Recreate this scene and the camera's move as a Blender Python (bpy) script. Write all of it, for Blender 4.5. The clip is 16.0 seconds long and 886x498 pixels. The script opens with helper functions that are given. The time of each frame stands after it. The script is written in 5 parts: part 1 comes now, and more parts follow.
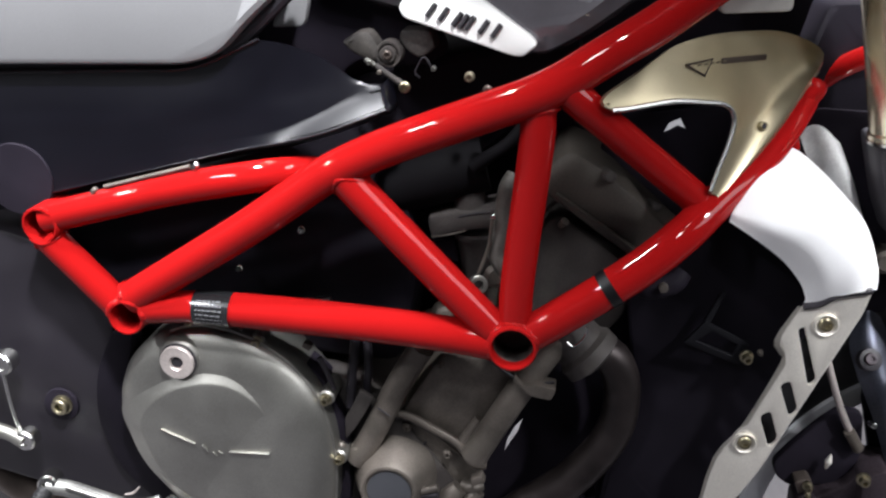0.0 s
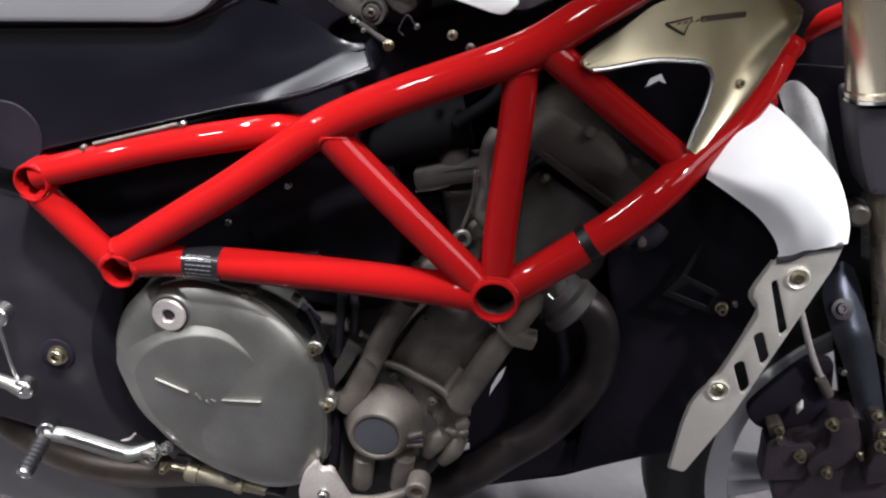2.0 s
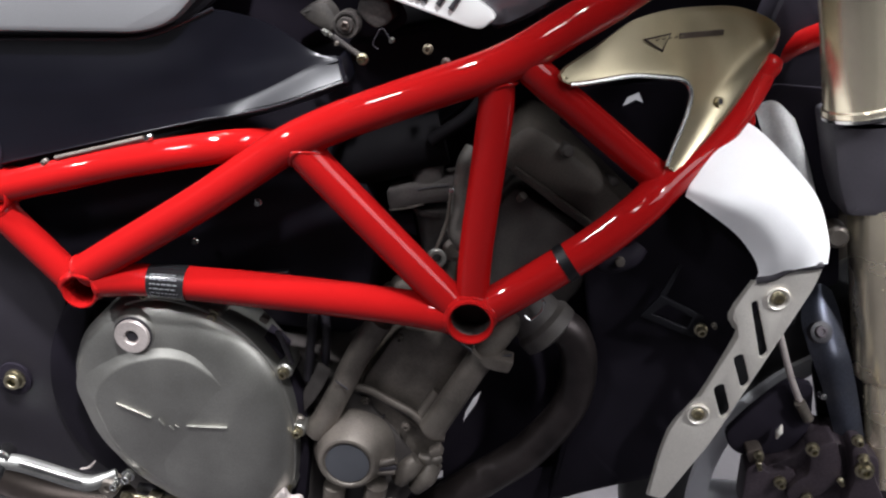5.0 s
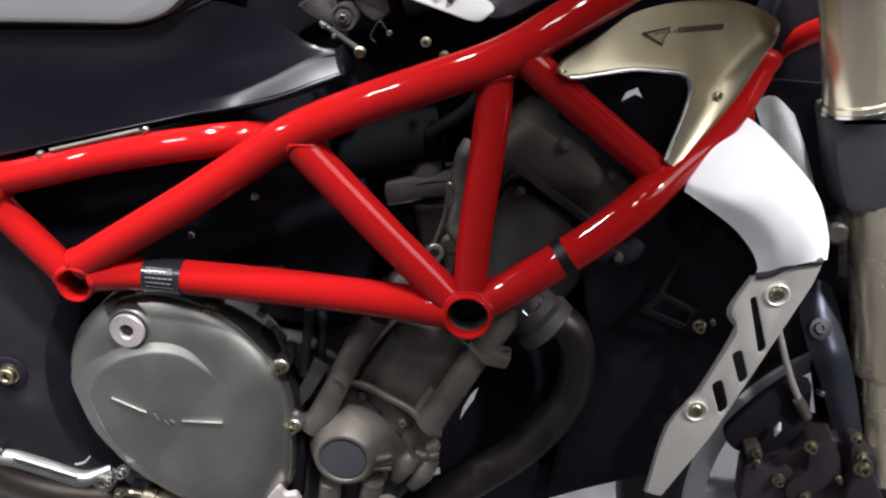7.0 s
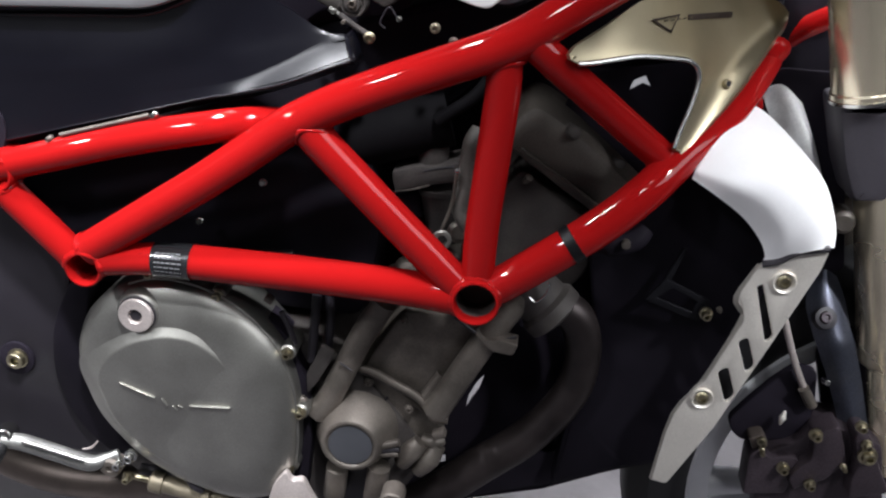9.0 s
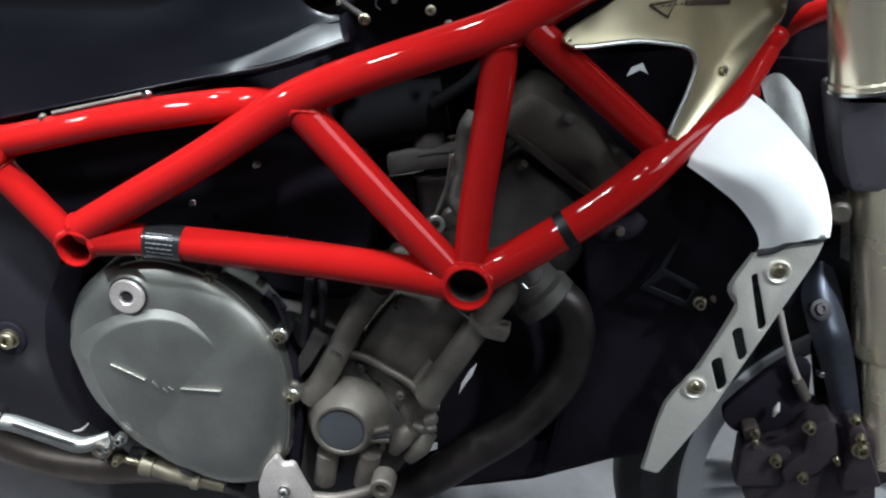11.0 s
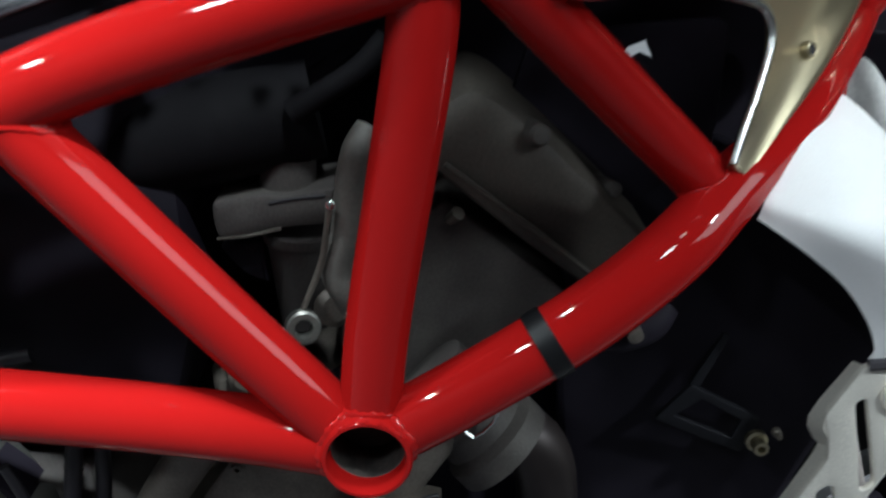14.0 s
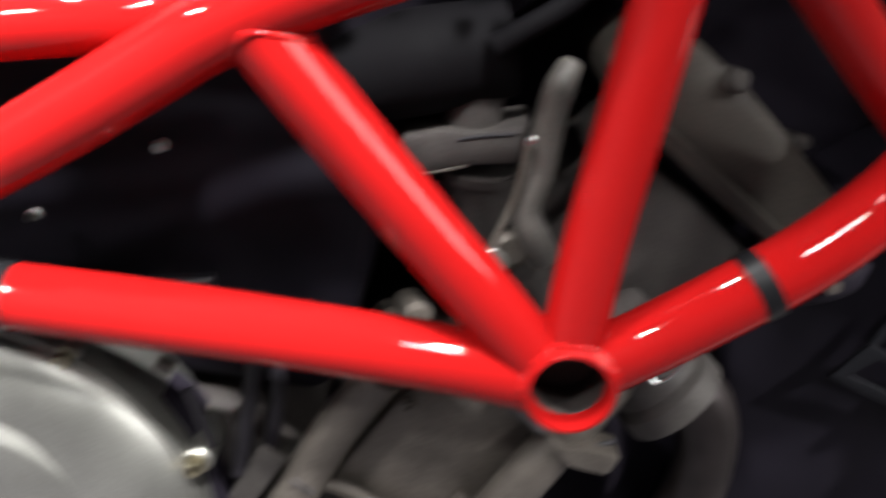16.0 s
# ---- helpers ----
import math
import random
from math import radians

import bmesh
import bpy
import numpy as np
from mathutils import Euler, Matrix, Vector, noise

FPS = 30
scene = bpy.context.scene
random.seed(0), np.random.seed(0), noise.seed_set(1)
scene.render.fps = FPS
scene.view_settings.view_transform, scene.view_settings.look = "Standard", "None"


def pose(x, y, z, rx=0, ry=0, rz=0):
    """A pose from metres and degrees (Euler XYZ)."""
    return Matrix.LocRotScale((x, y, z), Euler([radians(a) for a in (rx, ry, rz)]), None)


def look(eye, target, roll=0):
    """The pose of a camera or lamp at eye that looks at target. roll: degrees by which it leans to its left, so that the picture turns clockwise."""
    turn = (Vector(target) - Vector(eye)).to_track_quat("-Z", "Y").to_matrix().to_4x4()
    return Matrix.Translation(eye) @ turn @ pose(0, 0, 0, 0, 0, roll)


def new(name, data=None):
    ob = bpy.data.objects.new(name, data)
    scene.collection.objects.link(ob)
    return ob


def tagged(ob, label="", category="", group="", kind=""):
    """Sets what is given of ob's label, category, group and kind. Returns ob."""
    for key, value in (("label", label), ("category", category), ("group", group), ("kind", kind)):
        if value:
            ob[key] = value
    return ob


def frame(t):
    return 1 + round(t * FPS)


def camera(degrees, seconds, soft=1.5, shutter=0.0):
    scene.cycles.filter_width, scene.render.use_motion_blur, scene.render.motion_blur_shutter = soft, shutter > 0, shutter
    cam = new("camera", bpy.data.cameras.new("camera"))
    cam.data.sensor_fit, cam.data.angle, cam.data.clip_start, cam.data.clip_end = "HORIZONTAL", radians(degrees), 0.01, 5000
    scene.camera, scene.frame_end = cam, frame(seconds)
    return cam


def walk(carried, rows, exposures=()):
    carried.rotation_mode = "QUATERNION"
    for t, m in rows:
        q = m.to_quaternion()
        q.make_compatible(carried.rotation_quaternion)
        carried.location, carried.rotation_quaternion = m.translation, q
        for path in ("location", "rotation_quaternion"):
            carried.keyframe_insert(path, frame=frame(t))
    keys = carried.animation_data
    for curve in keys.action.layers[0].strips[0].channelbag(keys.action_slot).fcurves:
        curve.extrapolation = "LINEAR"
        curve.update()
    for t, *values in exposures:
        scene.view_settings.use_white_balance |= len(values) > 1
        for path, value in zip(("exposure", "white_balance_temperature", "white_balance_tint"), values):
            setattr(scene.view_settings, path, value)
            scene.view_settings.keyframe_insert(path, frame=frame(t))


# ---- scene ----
# ---------------------------------------------------------------- camera
cam = camera(52.0, 16.0, soft=2.2, shutter=0.5)
PATH = [
    (0, (-0.037, -0.717, 0.881), (-0.145, 1.13, 0.121), 13.3),
    (0.5, (-0.034, -0.719, 0.904), (-0.117, 1.118, 0.118), 12.7),
    (1, (-0.02, -0.731, 0.905), (-0.093, 1.069, 0.038), 12.2),
    (1.5, (-0.029, -0.739, 0.908), (-0.098, 1.059, 0.036), 13.8),
    (2, (-0.033, -0.729, 0.903), (-0.09, 1.069, 0.029), 13.8),
    (2.5, (-0.035, -0.719, 0.888), (-0.061, 1.099, 0.055), 14.5),
    (3, (-0.033, -0.716, 0.886), (-0.05, 1.111, 0.073), 14.3),
    (3.5, (-0.034, -0.715, 0.888), (-0.046, 1.117, 0.086), 14.4),
    (4, (-0.032, -0.718, 0.886), (-0.054, 1.116, 0.088), 14.5),
    (6.5, (-0.035, -0.708, 0.879), (-0.035, 1.127, 0.082), 14.7),
    (7, (-0.031, -0.712, 0.877), (-0.042, 1.123, 0.08), 14.8),
    (7.5, (-0.032, -0.713, 0.878), (-0.044, 1.122, 0.083), 15.0),
    (8, (-0.031, -0.716, 0.875), (-0.052, 1.12, 0.084), 15.4),
    (8.5, (-0.032, -0.719, 0.875), (-0.055, 1.115, 0.076), 15.1),
    (9, (-0.035, -0.717, 0.871), (-0.045, 1.111, 0.061), 15.1),
    (9.5, (-0.031, -0.718, 0.866), (-0.042, 1.111, 0.057), 15.3),
    (12, (-0.024, -0.716, 0.861), (-0.034, 1.108, 0.04), 16.0),
    (12.5, (-0.028, -0.712, 0.86), (-0.03, 1.112, 0.04), 15.8),
    (13, (-0.067, -0.656, 0.843), (0.018, 1.178, 0.05), 14.9),
    (13.2, (-0.06, -0.594, 0.828), (0.008, 1.262, 0.088), 14.0),
    (13.5, (-0.057, -0.477, 0.808), (0.053, 1.395, 0.113), 14.6),
    (13.8, (-0.037, -0.39, 0.795), (0.135, 1.459, 0.054), 15.4),
    (14, (-0.041, -0.36, 0.765), (0.204, 1.483, 0.027), 17.4),
    (14.5, (-0.051, -0.328, 0.745), (0.234, 1.505, -0.003), 17.2),
    (15, (-0.05, -0.323, 0.743), (0.259, 1.499, -0.021), 17.3),
    (15.2, (-0.053, -0.326, 0.742), (0.242, 1.507, -0.002), 17.9),
    (15.5, (-0.057, -0.33, 0.741), (0.258, 1.494, -0.015), 18.8),
    (15.8, (-0.075, -0.355, 0.72), (0.183, 1.51, 0.045), 19.0),
    (16, (-0.116, -0.369, 0.712), (0.092, 1.472, -0.042), 19.6),
]
EXPOSURES = [(0.0, 0.67, 6450, 9), (1.5, 0.48, 6450, 10), (3.5, 0.48, 6450, 10), (9.7, 0.49, 6350, 9), (12.0, 0.48, 5750, -7), (12.9, 0.48, 5750, -7), (14.1, 0.46, 6000, -2), (14.5, 1.02, 6350, 11), (15.0, 1.28, 6350, 11), (15.4, 1.32, 6350, 11), (16.0, 1.6, 6700, 7)]
walk(cam, [(t, look(eye, target, roll)) for t, eye, target, roll in PATH], EXPOSURES)

# ---------------------------------------------------------------- light
world = bpy.data.worlds.new("world")
scene.world = world
world.use_nodes = True
world.node_tree.nodes["Background"].inputs[0].default_value = (0.6, 0.65, 0.7, 1)
world.node_tree.nodes["Background"].inputs[1].default_value = 0.05
ROOM_X, ROOM_Y, ROOM_Z = (-5.0, 3.4), (-3.4, 2.6), 2.6
# square ceiling luminaires: centre x, y, watts and width
# none is seen; the wide last one is added fill for plate and shroud
LAMPS = [(-2.3, -2.2, 40, 0.38), (-0.16, -1.5, 8, 0.38), (0.05, 0.35, 70, 0.38), (-4.1, -1.9, 85, 0.38), (2.2, -1.2, 31, 2.2)]
# round ceiling spots: place, what they point at, watts and beam in degrees
# spots are unseen and assumed; the third is added to brighten the shroud
SPOTS = [((-1.5, -0.4), (-0.62, -0.05, 0.42), 320, 39), ((-0.12, -0.9), (-0.43, 0.0, 0.48), 300, 28), ((1.1, -1.1), (0.38, 0.1, 0.52), 150, 20)]


# ---------------------------------------------------------------- materials
def material(name, colour, rough=0.5, metal=0.0, coat=0.0, grain=0.0, grain_size=400.0, stain=0.15, stain_size=14.0,
             bump=0.0, spec=0.5, rough_var=0.12, dust=0.0):
    """Principled surface with two scales of variation in colour and gloss, and fine relief."""
    m = bpy.data.materials.new(name)
    m.use_nodes = True
    nt = m.node_tree
    b = nt.nodes["Principled BSDF"]
    b.inputs["Metallic"].default_value = metal
    b.inputs["Coat Weight"].default_value = coat
    b.inputs["Coat Roughness"].default_value = 0.04
    b.inputs["Specular IOR Level"].default_value = spec
    co = nt.nodes.new("ShaderNodeTexCoord")
    big = nt.nodes.new("ShaderNodeTexNoise")
    big.inputs["Scale"].default_value = stain_size
    big.inputs["Detail"].default_value = 5
    fine = nt.nodes.new("ShaderNodeTexNoise")
    fine.inputs["Scale"].default_value = grain_size
    fine.inputs["Detail"].default_value = 3
    for n in (big, fine):
        nt.links.new(co.outputs["Object"], n.inputs["Vector"])
    ramp = nt.nodes.new("ShaderNodeMapRange")
    ramp.inputs["From Min"].default_value, ramp.inputs["From Max"].default_value = 0.3, 0.7
    ramp.inputs["To Min"].default_value, ramp.inputs["To Max"].default_value = 1 - stain, 1 + stain
    nt.links.new(big.outputs["Fac"], ramp.inputs["Value"])
    gr = nt.nodes.new("ShaderNodeMapRange")
    gr.inputs["From Min"].default_value, gr.inputs["From Max"].default_value = 0.3, 0.7
    gr.inputs["To Min"].default_value, gr.inputs["To Max"].default_value = 1 - grain, 1 + grain
    nt.links.new(fine.outputs["Fac"], gr.inputs["Value"])
    mul = nt.nodes.new("ShaderNodeMath")
    mul.operation = "MULTIPLY"
    nt.links.new(ramp.outputs[0], mul.inputs[0])
    nt.links.new(gr.outputs[0], mul.inputs[1])
    mix = nt.nodes.new("ShaderNodeVectorMath")
    mix.operation = "SCALE"
    mix.inputs[0].default_value = colour
    nt.links.new(mul.outputs[0], mix.inputs["Scale"])
    last = mix.outputs[0]
    if dust:
        # light dust in large soft patches
        dn = nt.nodes.new("ShaderNodeTexNoise")
        dn.inputs["Scale"].default_value = 30
        dn.inputs["Detail"].default_value = 8
        nt.links.new(co.outputs["Object"], dn.inputs["Vector"])
        dr = nt.nodes.new("ShaderNodeMapRange")
        dr.inputs["From Min"].default_value, dr.inputs["From Max"].default_value = 0.48, 0.75
        dr.inputs["To Max"].default_value = dust
        nt.links.new(dn.outputs["Fac"], dr.inputs["Value"])
        dm = nt.nodes.new("ShaderNodeMix")
        dm.data_type = "RGBA"
        dm.inputs["B"].default_value = (0.22, 0.21, 0.175, 1)
        nt.links.new(dr.outputs[0], dm.inputs["Factor"])
        nt.links.new(last, dm.inputs["A"])
        last = dm.outputs["Result"]
    nt.links.new(last, b.inputs["Base Color"])
    rr = nt.nodes.new("ShaderNodeMapRange")
    rr.inputs["From Min"].default_value, rr.inputs["From Max"].default_value = 0.3, 0.7
    rr.inputs["To Min"].default_value, rr.inputs["To Max"].default_value = rough * (1 - rough_var), min(1, rough * (1 + rough_var))
    nt.links.new(big.outputs["Fac"], rr.inputs["Value"])
    nt.links.new(rr.outputs[0], b.inputs["Roughness"])
    if bump:
        bp = nt.nodes.new("ShaderNodeBump")
        bp.inputs["Strength"].default_value = bump
        bp.inputs["Distance"].default_value = 0.0006
        nt.links.new(fine.outputs["Fac"], bp.inputs["Height"])
        nt.links.new(bp.outputs[0], b.inputs["Normal"])
    return m


RED = material("red_gloss_paint", (0.285, 0.0058, 0.006), 0.6, coat=0.6, stain=0.05, spec=0.0)
GLOSSBLACK = material("gloss_black_film", (0.01, 0.01, 0.011), 0.25, coat=0.6, stain=0.1)
TRUMPET = material("matt_blue_black_rubber", (0.0038, 0.0034, 0.0042), 0.75, grain=0.15, bump=0.15, stain=0.15, spec=0.08)
BLACK = material("black_satin_plastic", (0.012, 0.011, 0.014), 0.38, grain=0.15, bump=0.12, stain=0.2)
PANEL = material("dark_grey_satin_panel", (0.0018, 0.0017, 0.0042), 0.31, grain=0.1, bump=0.05, stain=0.1, spec=0.64)
BLACKPANEL = material("black_plastic_and_shade", (0.006, 0.005, 0.0078), 0.55, stain=0.3, bump=0.1, spec=0.1)
DARK = material("black_plastic_and_backing", (0.013, 0.0109, 0.016), 0.6, stain=0.3, bump=0.1, spec=0.08)
SLATE = material("slate_grey_plastic", (0.0115, 0.0095, 0.0135), 0.5, grain=0.1, bump=0.1, stain=0.2)
SILVER = material("silver_metallic_paint", (0.27, 0.27, 0.276), 0.32, metal=0.35, coat=0.5, grain=0.06, grain_size=1500, stain=0.05, stain_size=6)
TANKGREY = material("grey_metallic_paint", (0.2, 0.19, 0.21), 0.25, metal=0.5, coat=0.8, grain=0.08, grain_size=1500)
WHITE = material("white_gloss_badge", (0.82, 0.82, 0.8), 0.3, stain=0.04)
SILVERPRINT = material("grey_print", (0.16, 0.16, 0.17), 0.5)
# black for print and seals, also painted-in shade of slots and bores
JETBLACK = material("black_print_and_shade", (0.016, 0.014, 0.018), 0.5)
COVER = material("cast_magnesium_grey", (0.31, 0.305, 0.28), 0.4, metal=0.9, grain=0.1, grain_size=900, bump=0.12, stain=0.14, stain_size=18)
CAST = material("cast_aluminium_oxidised", (0.128, 0.111, 0.096), 0.48, metal=0.5, grain=0.16, grain_size=700, bump=0.25, stain=0.4, stain_size=26, dust=0.2)
VALVE = material("dusty_brown_casting", (0.058, 0.049, 0.041), 0.65, metal=0.05, grain=0.2, grain_size=500, bump=0.25, stain=0.18, stain_size=25, dust=0.1)
LINKAGE = material("dark_brown_linkage_and_bore", (0.03, 0.025, 0.023), 0.7, metal=0.1, grain=0.35, bump=0.5, stain=0.5, stain_size=60, dust=0.2)
HOSE = material("dusty_grey_hose", (0.1, 0.092, 0.083), 0.6, grain=0.15, bump=0.15, stain=0.25)
CASTDARK = material("dusty_dark_casting", (0.042, 0.036, 0.034), 0.66, metal=0.2, grain=0.2, grain_size=600, bump=0.4, stain=0.3, dust=0.13)
PUMPFACE = material("blue_grey_casting", (0.075, 0.078, 0.088), 0.4, metal=0.4, stain=0.15)
STEEL = material("bright_steel", (0.6, 0.6, 0.58), 0.25, metal=1.0, stain=0.15)
ZINC = material("yellow_zinc_steel", (0.4, 0.36, 0.25), 0.32, metal=1.0, stain=0.25, stain_size=200)
BRUSHED = material("brushed_aluminium", (0.78, 0.75, 0.69), 0.36, metal=0.5, grain=0.1, grain_size=1200, bump=0.1, stain=0.08)
DEFLECT = material("brushed_aluminium_sheet", (0.74, 0.705, 0.64), 0.36, metal=0.6, grain=0.12, grain_size=1200, bump=0.15, stain=0.12, stain_size=9)
LOWBRACKET = material("pale_bracket_alloy", (0.5, 0.445, 0.42), 0.36, metal=0.5, grain=0.1, stain=0.15, bump=0.1)
CHAMPAGNE = material("champagne_anodised", (0.5, 0.44, 0.3), 0.31, metal=0.9, grain=0.06, grain_size=1500, bump=0.05, stain=0.1)
SHROUD = material("pearl_silver_paint", (0.88, 0.88, 0.885), 0.5, metal=0.0, coat=0.08, grain=0.04, grain_size=1500, stain=0.05)
PIPE = material("heat_stained_steel", (0.027, 0.0215, 0.021), 0.42, metal=0.6, stain=0.5, stain_size=25, bump=0.1)
TAN = material("tan_anodised", (0.24, 0.21, 0.15), 0.45, metal=0.6, stain=0.3, stain_size=60)
BROWN = material("bronzed_steel_pipe", (0.105, 0.085, 0.074), 0.45, metal=0.7, stain=0.35, stain_size=20, bump=0.15)
FORK = material("pale_anodised_fork", (0.86, 0.77, 0.58), 0.27, metal=0.8, stain=0.1)
CLAMP = material("grey_cast_clamp", (0.058, 0.053, 0.063), 0.55, metal=0.2, grain=0.06, bump=0.08)
BLUEGREY = material("blue_black_bracket", (0.07, 0.076, 0.1), 0.36, metal=0.75, grain=0.25, grain_size=700, bump=0.3, stain=0.3, dust=0.12)
FINBRACKET = material("dark_blue_steel_strip", (0.0045, 0.0045, 0.006), 0.6, grain=0.2, stain=0.3, spec=0.15)
FARSHROUD = material("dull_grey_paint", (0.7, 0.7, 0.69), 0.5, grain=0.08, stain=0.2, stain_size=40)
SATINALLOY = material("satin_aluminium", (0.3, 0.3, 0.285), 0.45, metal=0.85, grain=0.12, bump=0.1, stain=0.2, stain_size=40)
TIE = material("black_nylon", (0.005, 0.005, 0.0058), 0.42, stain=0.2, spec=0.25)
RUBBER = material("black_rubber", (0.008, 0.008, 0.009), 0.5, grain=0.2, bump=0.3)
RIM = material("silver_painted_rim", (0.74, 0.75, 0.77), 0.33, metal=0.3, stain=0.12)
CALIPER = material("dark_brown_caliper", (0.038, 0.029, 0.035), 0.42, metal=0.4, grain=0.25, bump=0.3, stain=0.3)
FLOOR = material("grey_sealed_concrete", (0.15, 0.142, 0.148), 0.55, grain=0.06, grain_size=60, stain=0.12, stain_size=2.5, bump=0.1)
FRONTFLOOR = material("dark_front_floor", (0.05, 0.047, 0.053), 0.9, grain=0.3, grain_size=300, stain=0.12, stain_size=2.5, bump=0.4)
WALL = material("dark_grey_paint", (0.06, 0.06, 0.065), 0.8, grain=0.04, stain=0.06, stain_size=2.0, bump=0.1)
WALLPALE = material("pale_grey_paint", (0.4, 0.395, 0.41), 0.8, grain=0.04, stain=0.06, stain_size=2.0, bump=0.1)
CEIL = material("dark_ceiling", (0.08, 0.08, 0.085), 0.9, stain=0.03, stain_size=2.0)
LAMPBODY = material("white_enamel", (0.8, 0.8, 0.8), 0.4, stain=0.02)


def glow(name, colour, strength):
    m = bpy.data.materials.new(name)
    m.use_nodes = True
    b = m.node_tree.nodes["Principled BSDF"]
    b.inputs["Emission Color"].default_value = (*colour, 1)
    b.inputs["Emission Strength"].default_value = strength
    return m


# ---------------------------------------------------------------- mesh helpers
def V(p):
    return Vector(p)


def part(name, bm, mat, parent=None, label="", sharp=35):
    """Links a bmesh as one mesh object under a thing or a part."""
    bmesh.ops.recalc_face_normals(bm, faces=bm.faces)
    me = bpy.data.meshes.new(name)
    bm.to_mesh(me)
    bm.free()
    me.materials.append(mat)
    for p in me.polygons:
        p.use_smooth = True
    me.set_sharp_from_angle(angle=radians(sharp))
    ob = new(name, me)
    if parent is not None:
        ob.parent = parent
        if parent.type == "EMPTY":
            ob.matrix_parent_inverse = Matrix.Translation(-parent.location)
    return tagged(ob, label)


def thing(name, at, label, category, group="", kind=""):
    e = new(name)
    e.location = at
    e.empty_display_size = 0.05
    return tagged(e, label, category, group, kind)


def smooth(pts, n=6):
    """Catmull-Rom through the points."""
    pts = [V(p) for p in pts]
    if len(pts) < 3:
        return pts
    q = [2 * pts[0] - pts[1]] + pts + [2 * pts[-1] - pts[-2]]
    out = []
    for i in range(1, len(q) - 2):
        a, b, c, d = q[i - 1:i + 3]
        for k in range(n):
            t = k / n
            out.append(0.5 * (2 * b + (c - a) * t + (2 * a - 5 * b + 4 * c - d) * t * t + (3 * b - a - 3 * c + d) * t ** 3))
    out.append(pts[-1])
    return out


def rounded(pts, r=0.01, n=4, closed=True):
    """Corner-rounded polygon."""
    pts = [V(p) for p in pts]
    out = []
    for i, p in enumerate(pts):
        a, b = pts[i - 1], pts[(i + 1) % len(pts)]
        u, w = a - p, b - p
        d = min(r, 0.45 * u.length, 0.45 * w.length)
        p0, p1 = p + u.normalized() * d, p + w.normalized() * d
        for k in range(n + 1):
            t = k / n
            out.append((1 - t) ** 2 * p0 + 2 * t * (1 - t) * p + t * t * p1)
    return out


def sweep(pts, r, seg=18, bm=None, n=6, caps=True):
    """A round tube along a smoothed line; r may be one radius or one a point."""
    bm = bm or bmesh.new()
    rs = list(r) if isinstance(r, (list, tuple)) else [r] * len(pts)
    path = smooth(pts, n)
    m = len(path)
    radii = [float(np.interp(i * (len(pts) - 1) / (m - 1), range(len(pts)), rs)) for i in range(m)]
    tan = [(path[min(i + 1, m - 1)] - path[max(i - 1, 0)]).normalized() for i in range(m)]
    side = tan[0].cross(Vector((0.3, 1, 0.2))).normalized()
    loops = []
    for i in range(m):
        side = (side - tan[i] * side.dot(tan[i])).normalized()
        up = tan[i].cross(side)
        loops.append([bm.verts.new(path[i] + radii[i] * (math.cos(2 * math.pi * k / seg) * side + math.sin(2 * math.pi * k / seg) * up))
                      for k in range(seg)])
    for a, b in zip(loops, loops[1:]):
        for k in range(seg):
            bm.faces.new((a[k], a[(k + 1) % seg], b[(k + 1) % seg], b[k]))
    if caps:
        bm.faces.new(loops[0][::-1])
        bm.faces.new(loops[-1])
    return bm


def basis(axis):
    axis = V(axis).normalized()
    u = axis.cross(Vector((0, 0, 1)))
    if u.length < 0.1:
        u = axis.cross(Vector((1, 0, 0)))
    u.normalize()
    return u, axis.cross(u), axis


def lathe(at, axis, profile, seg=28, bm=None, phase=0.0):
    """Turns (radius, distance along axis) pairs round an axis; ends close at radius 0."""
    bm = bm or bmesh.new()
    at = V(at)
    u, w, a = basis(axis)
    loops = []
    for r, h in profile:
        if r <= 1e-6:
            loops.append([bm.verts.new(at + a * h)])
        else:
            loops.append([bm.verts.new(at + a * h + r * (math.cos(2 * math.pi * k / seg + phase) * u + math.sin(2 * math.pi * k / seg + phase) * w))
                          for k in range(seg)])
    for p, q in zip(loops, loops[1:]):
        for k in range(seg):
            n = (k + 1) % seg
            if len(p) == 1 and len(q) > 1:
                bm.faces.new((p[0], q[k], q[n]))
            elif len(q) == 1 and len(p) > 1:
                bm.faces.new((p[k], q[0], p[n]))
            elif len(p) > 1:
                bm.faces.new((p[k], p[n], q[n], q[k]))
    return bm


def inset(loop, d):
    """The loop drawn in by d, in the x-z plane."""
    n = len(loop)
    area = sum(loop[i].x * loop[(i + 1) % n].z - loop[(i + 1) % n].x * loop[i].z for i in range(n))
    s = 1 if area > 0 else -1
    out = []
    for i in range(n):
        e0, e1 = loop[i] - loop[i - 1], loop[(i + 1) % n] - loop[i]
        v = Vector((-e0.z, 0, e0.x)).normalized() + Vector((-e1.z, 0, e1.x)).normalized()
        out.append(loop[i] + s * d * v.normalized() if v.length > 1e-6 else loop[i].copy())
    return out


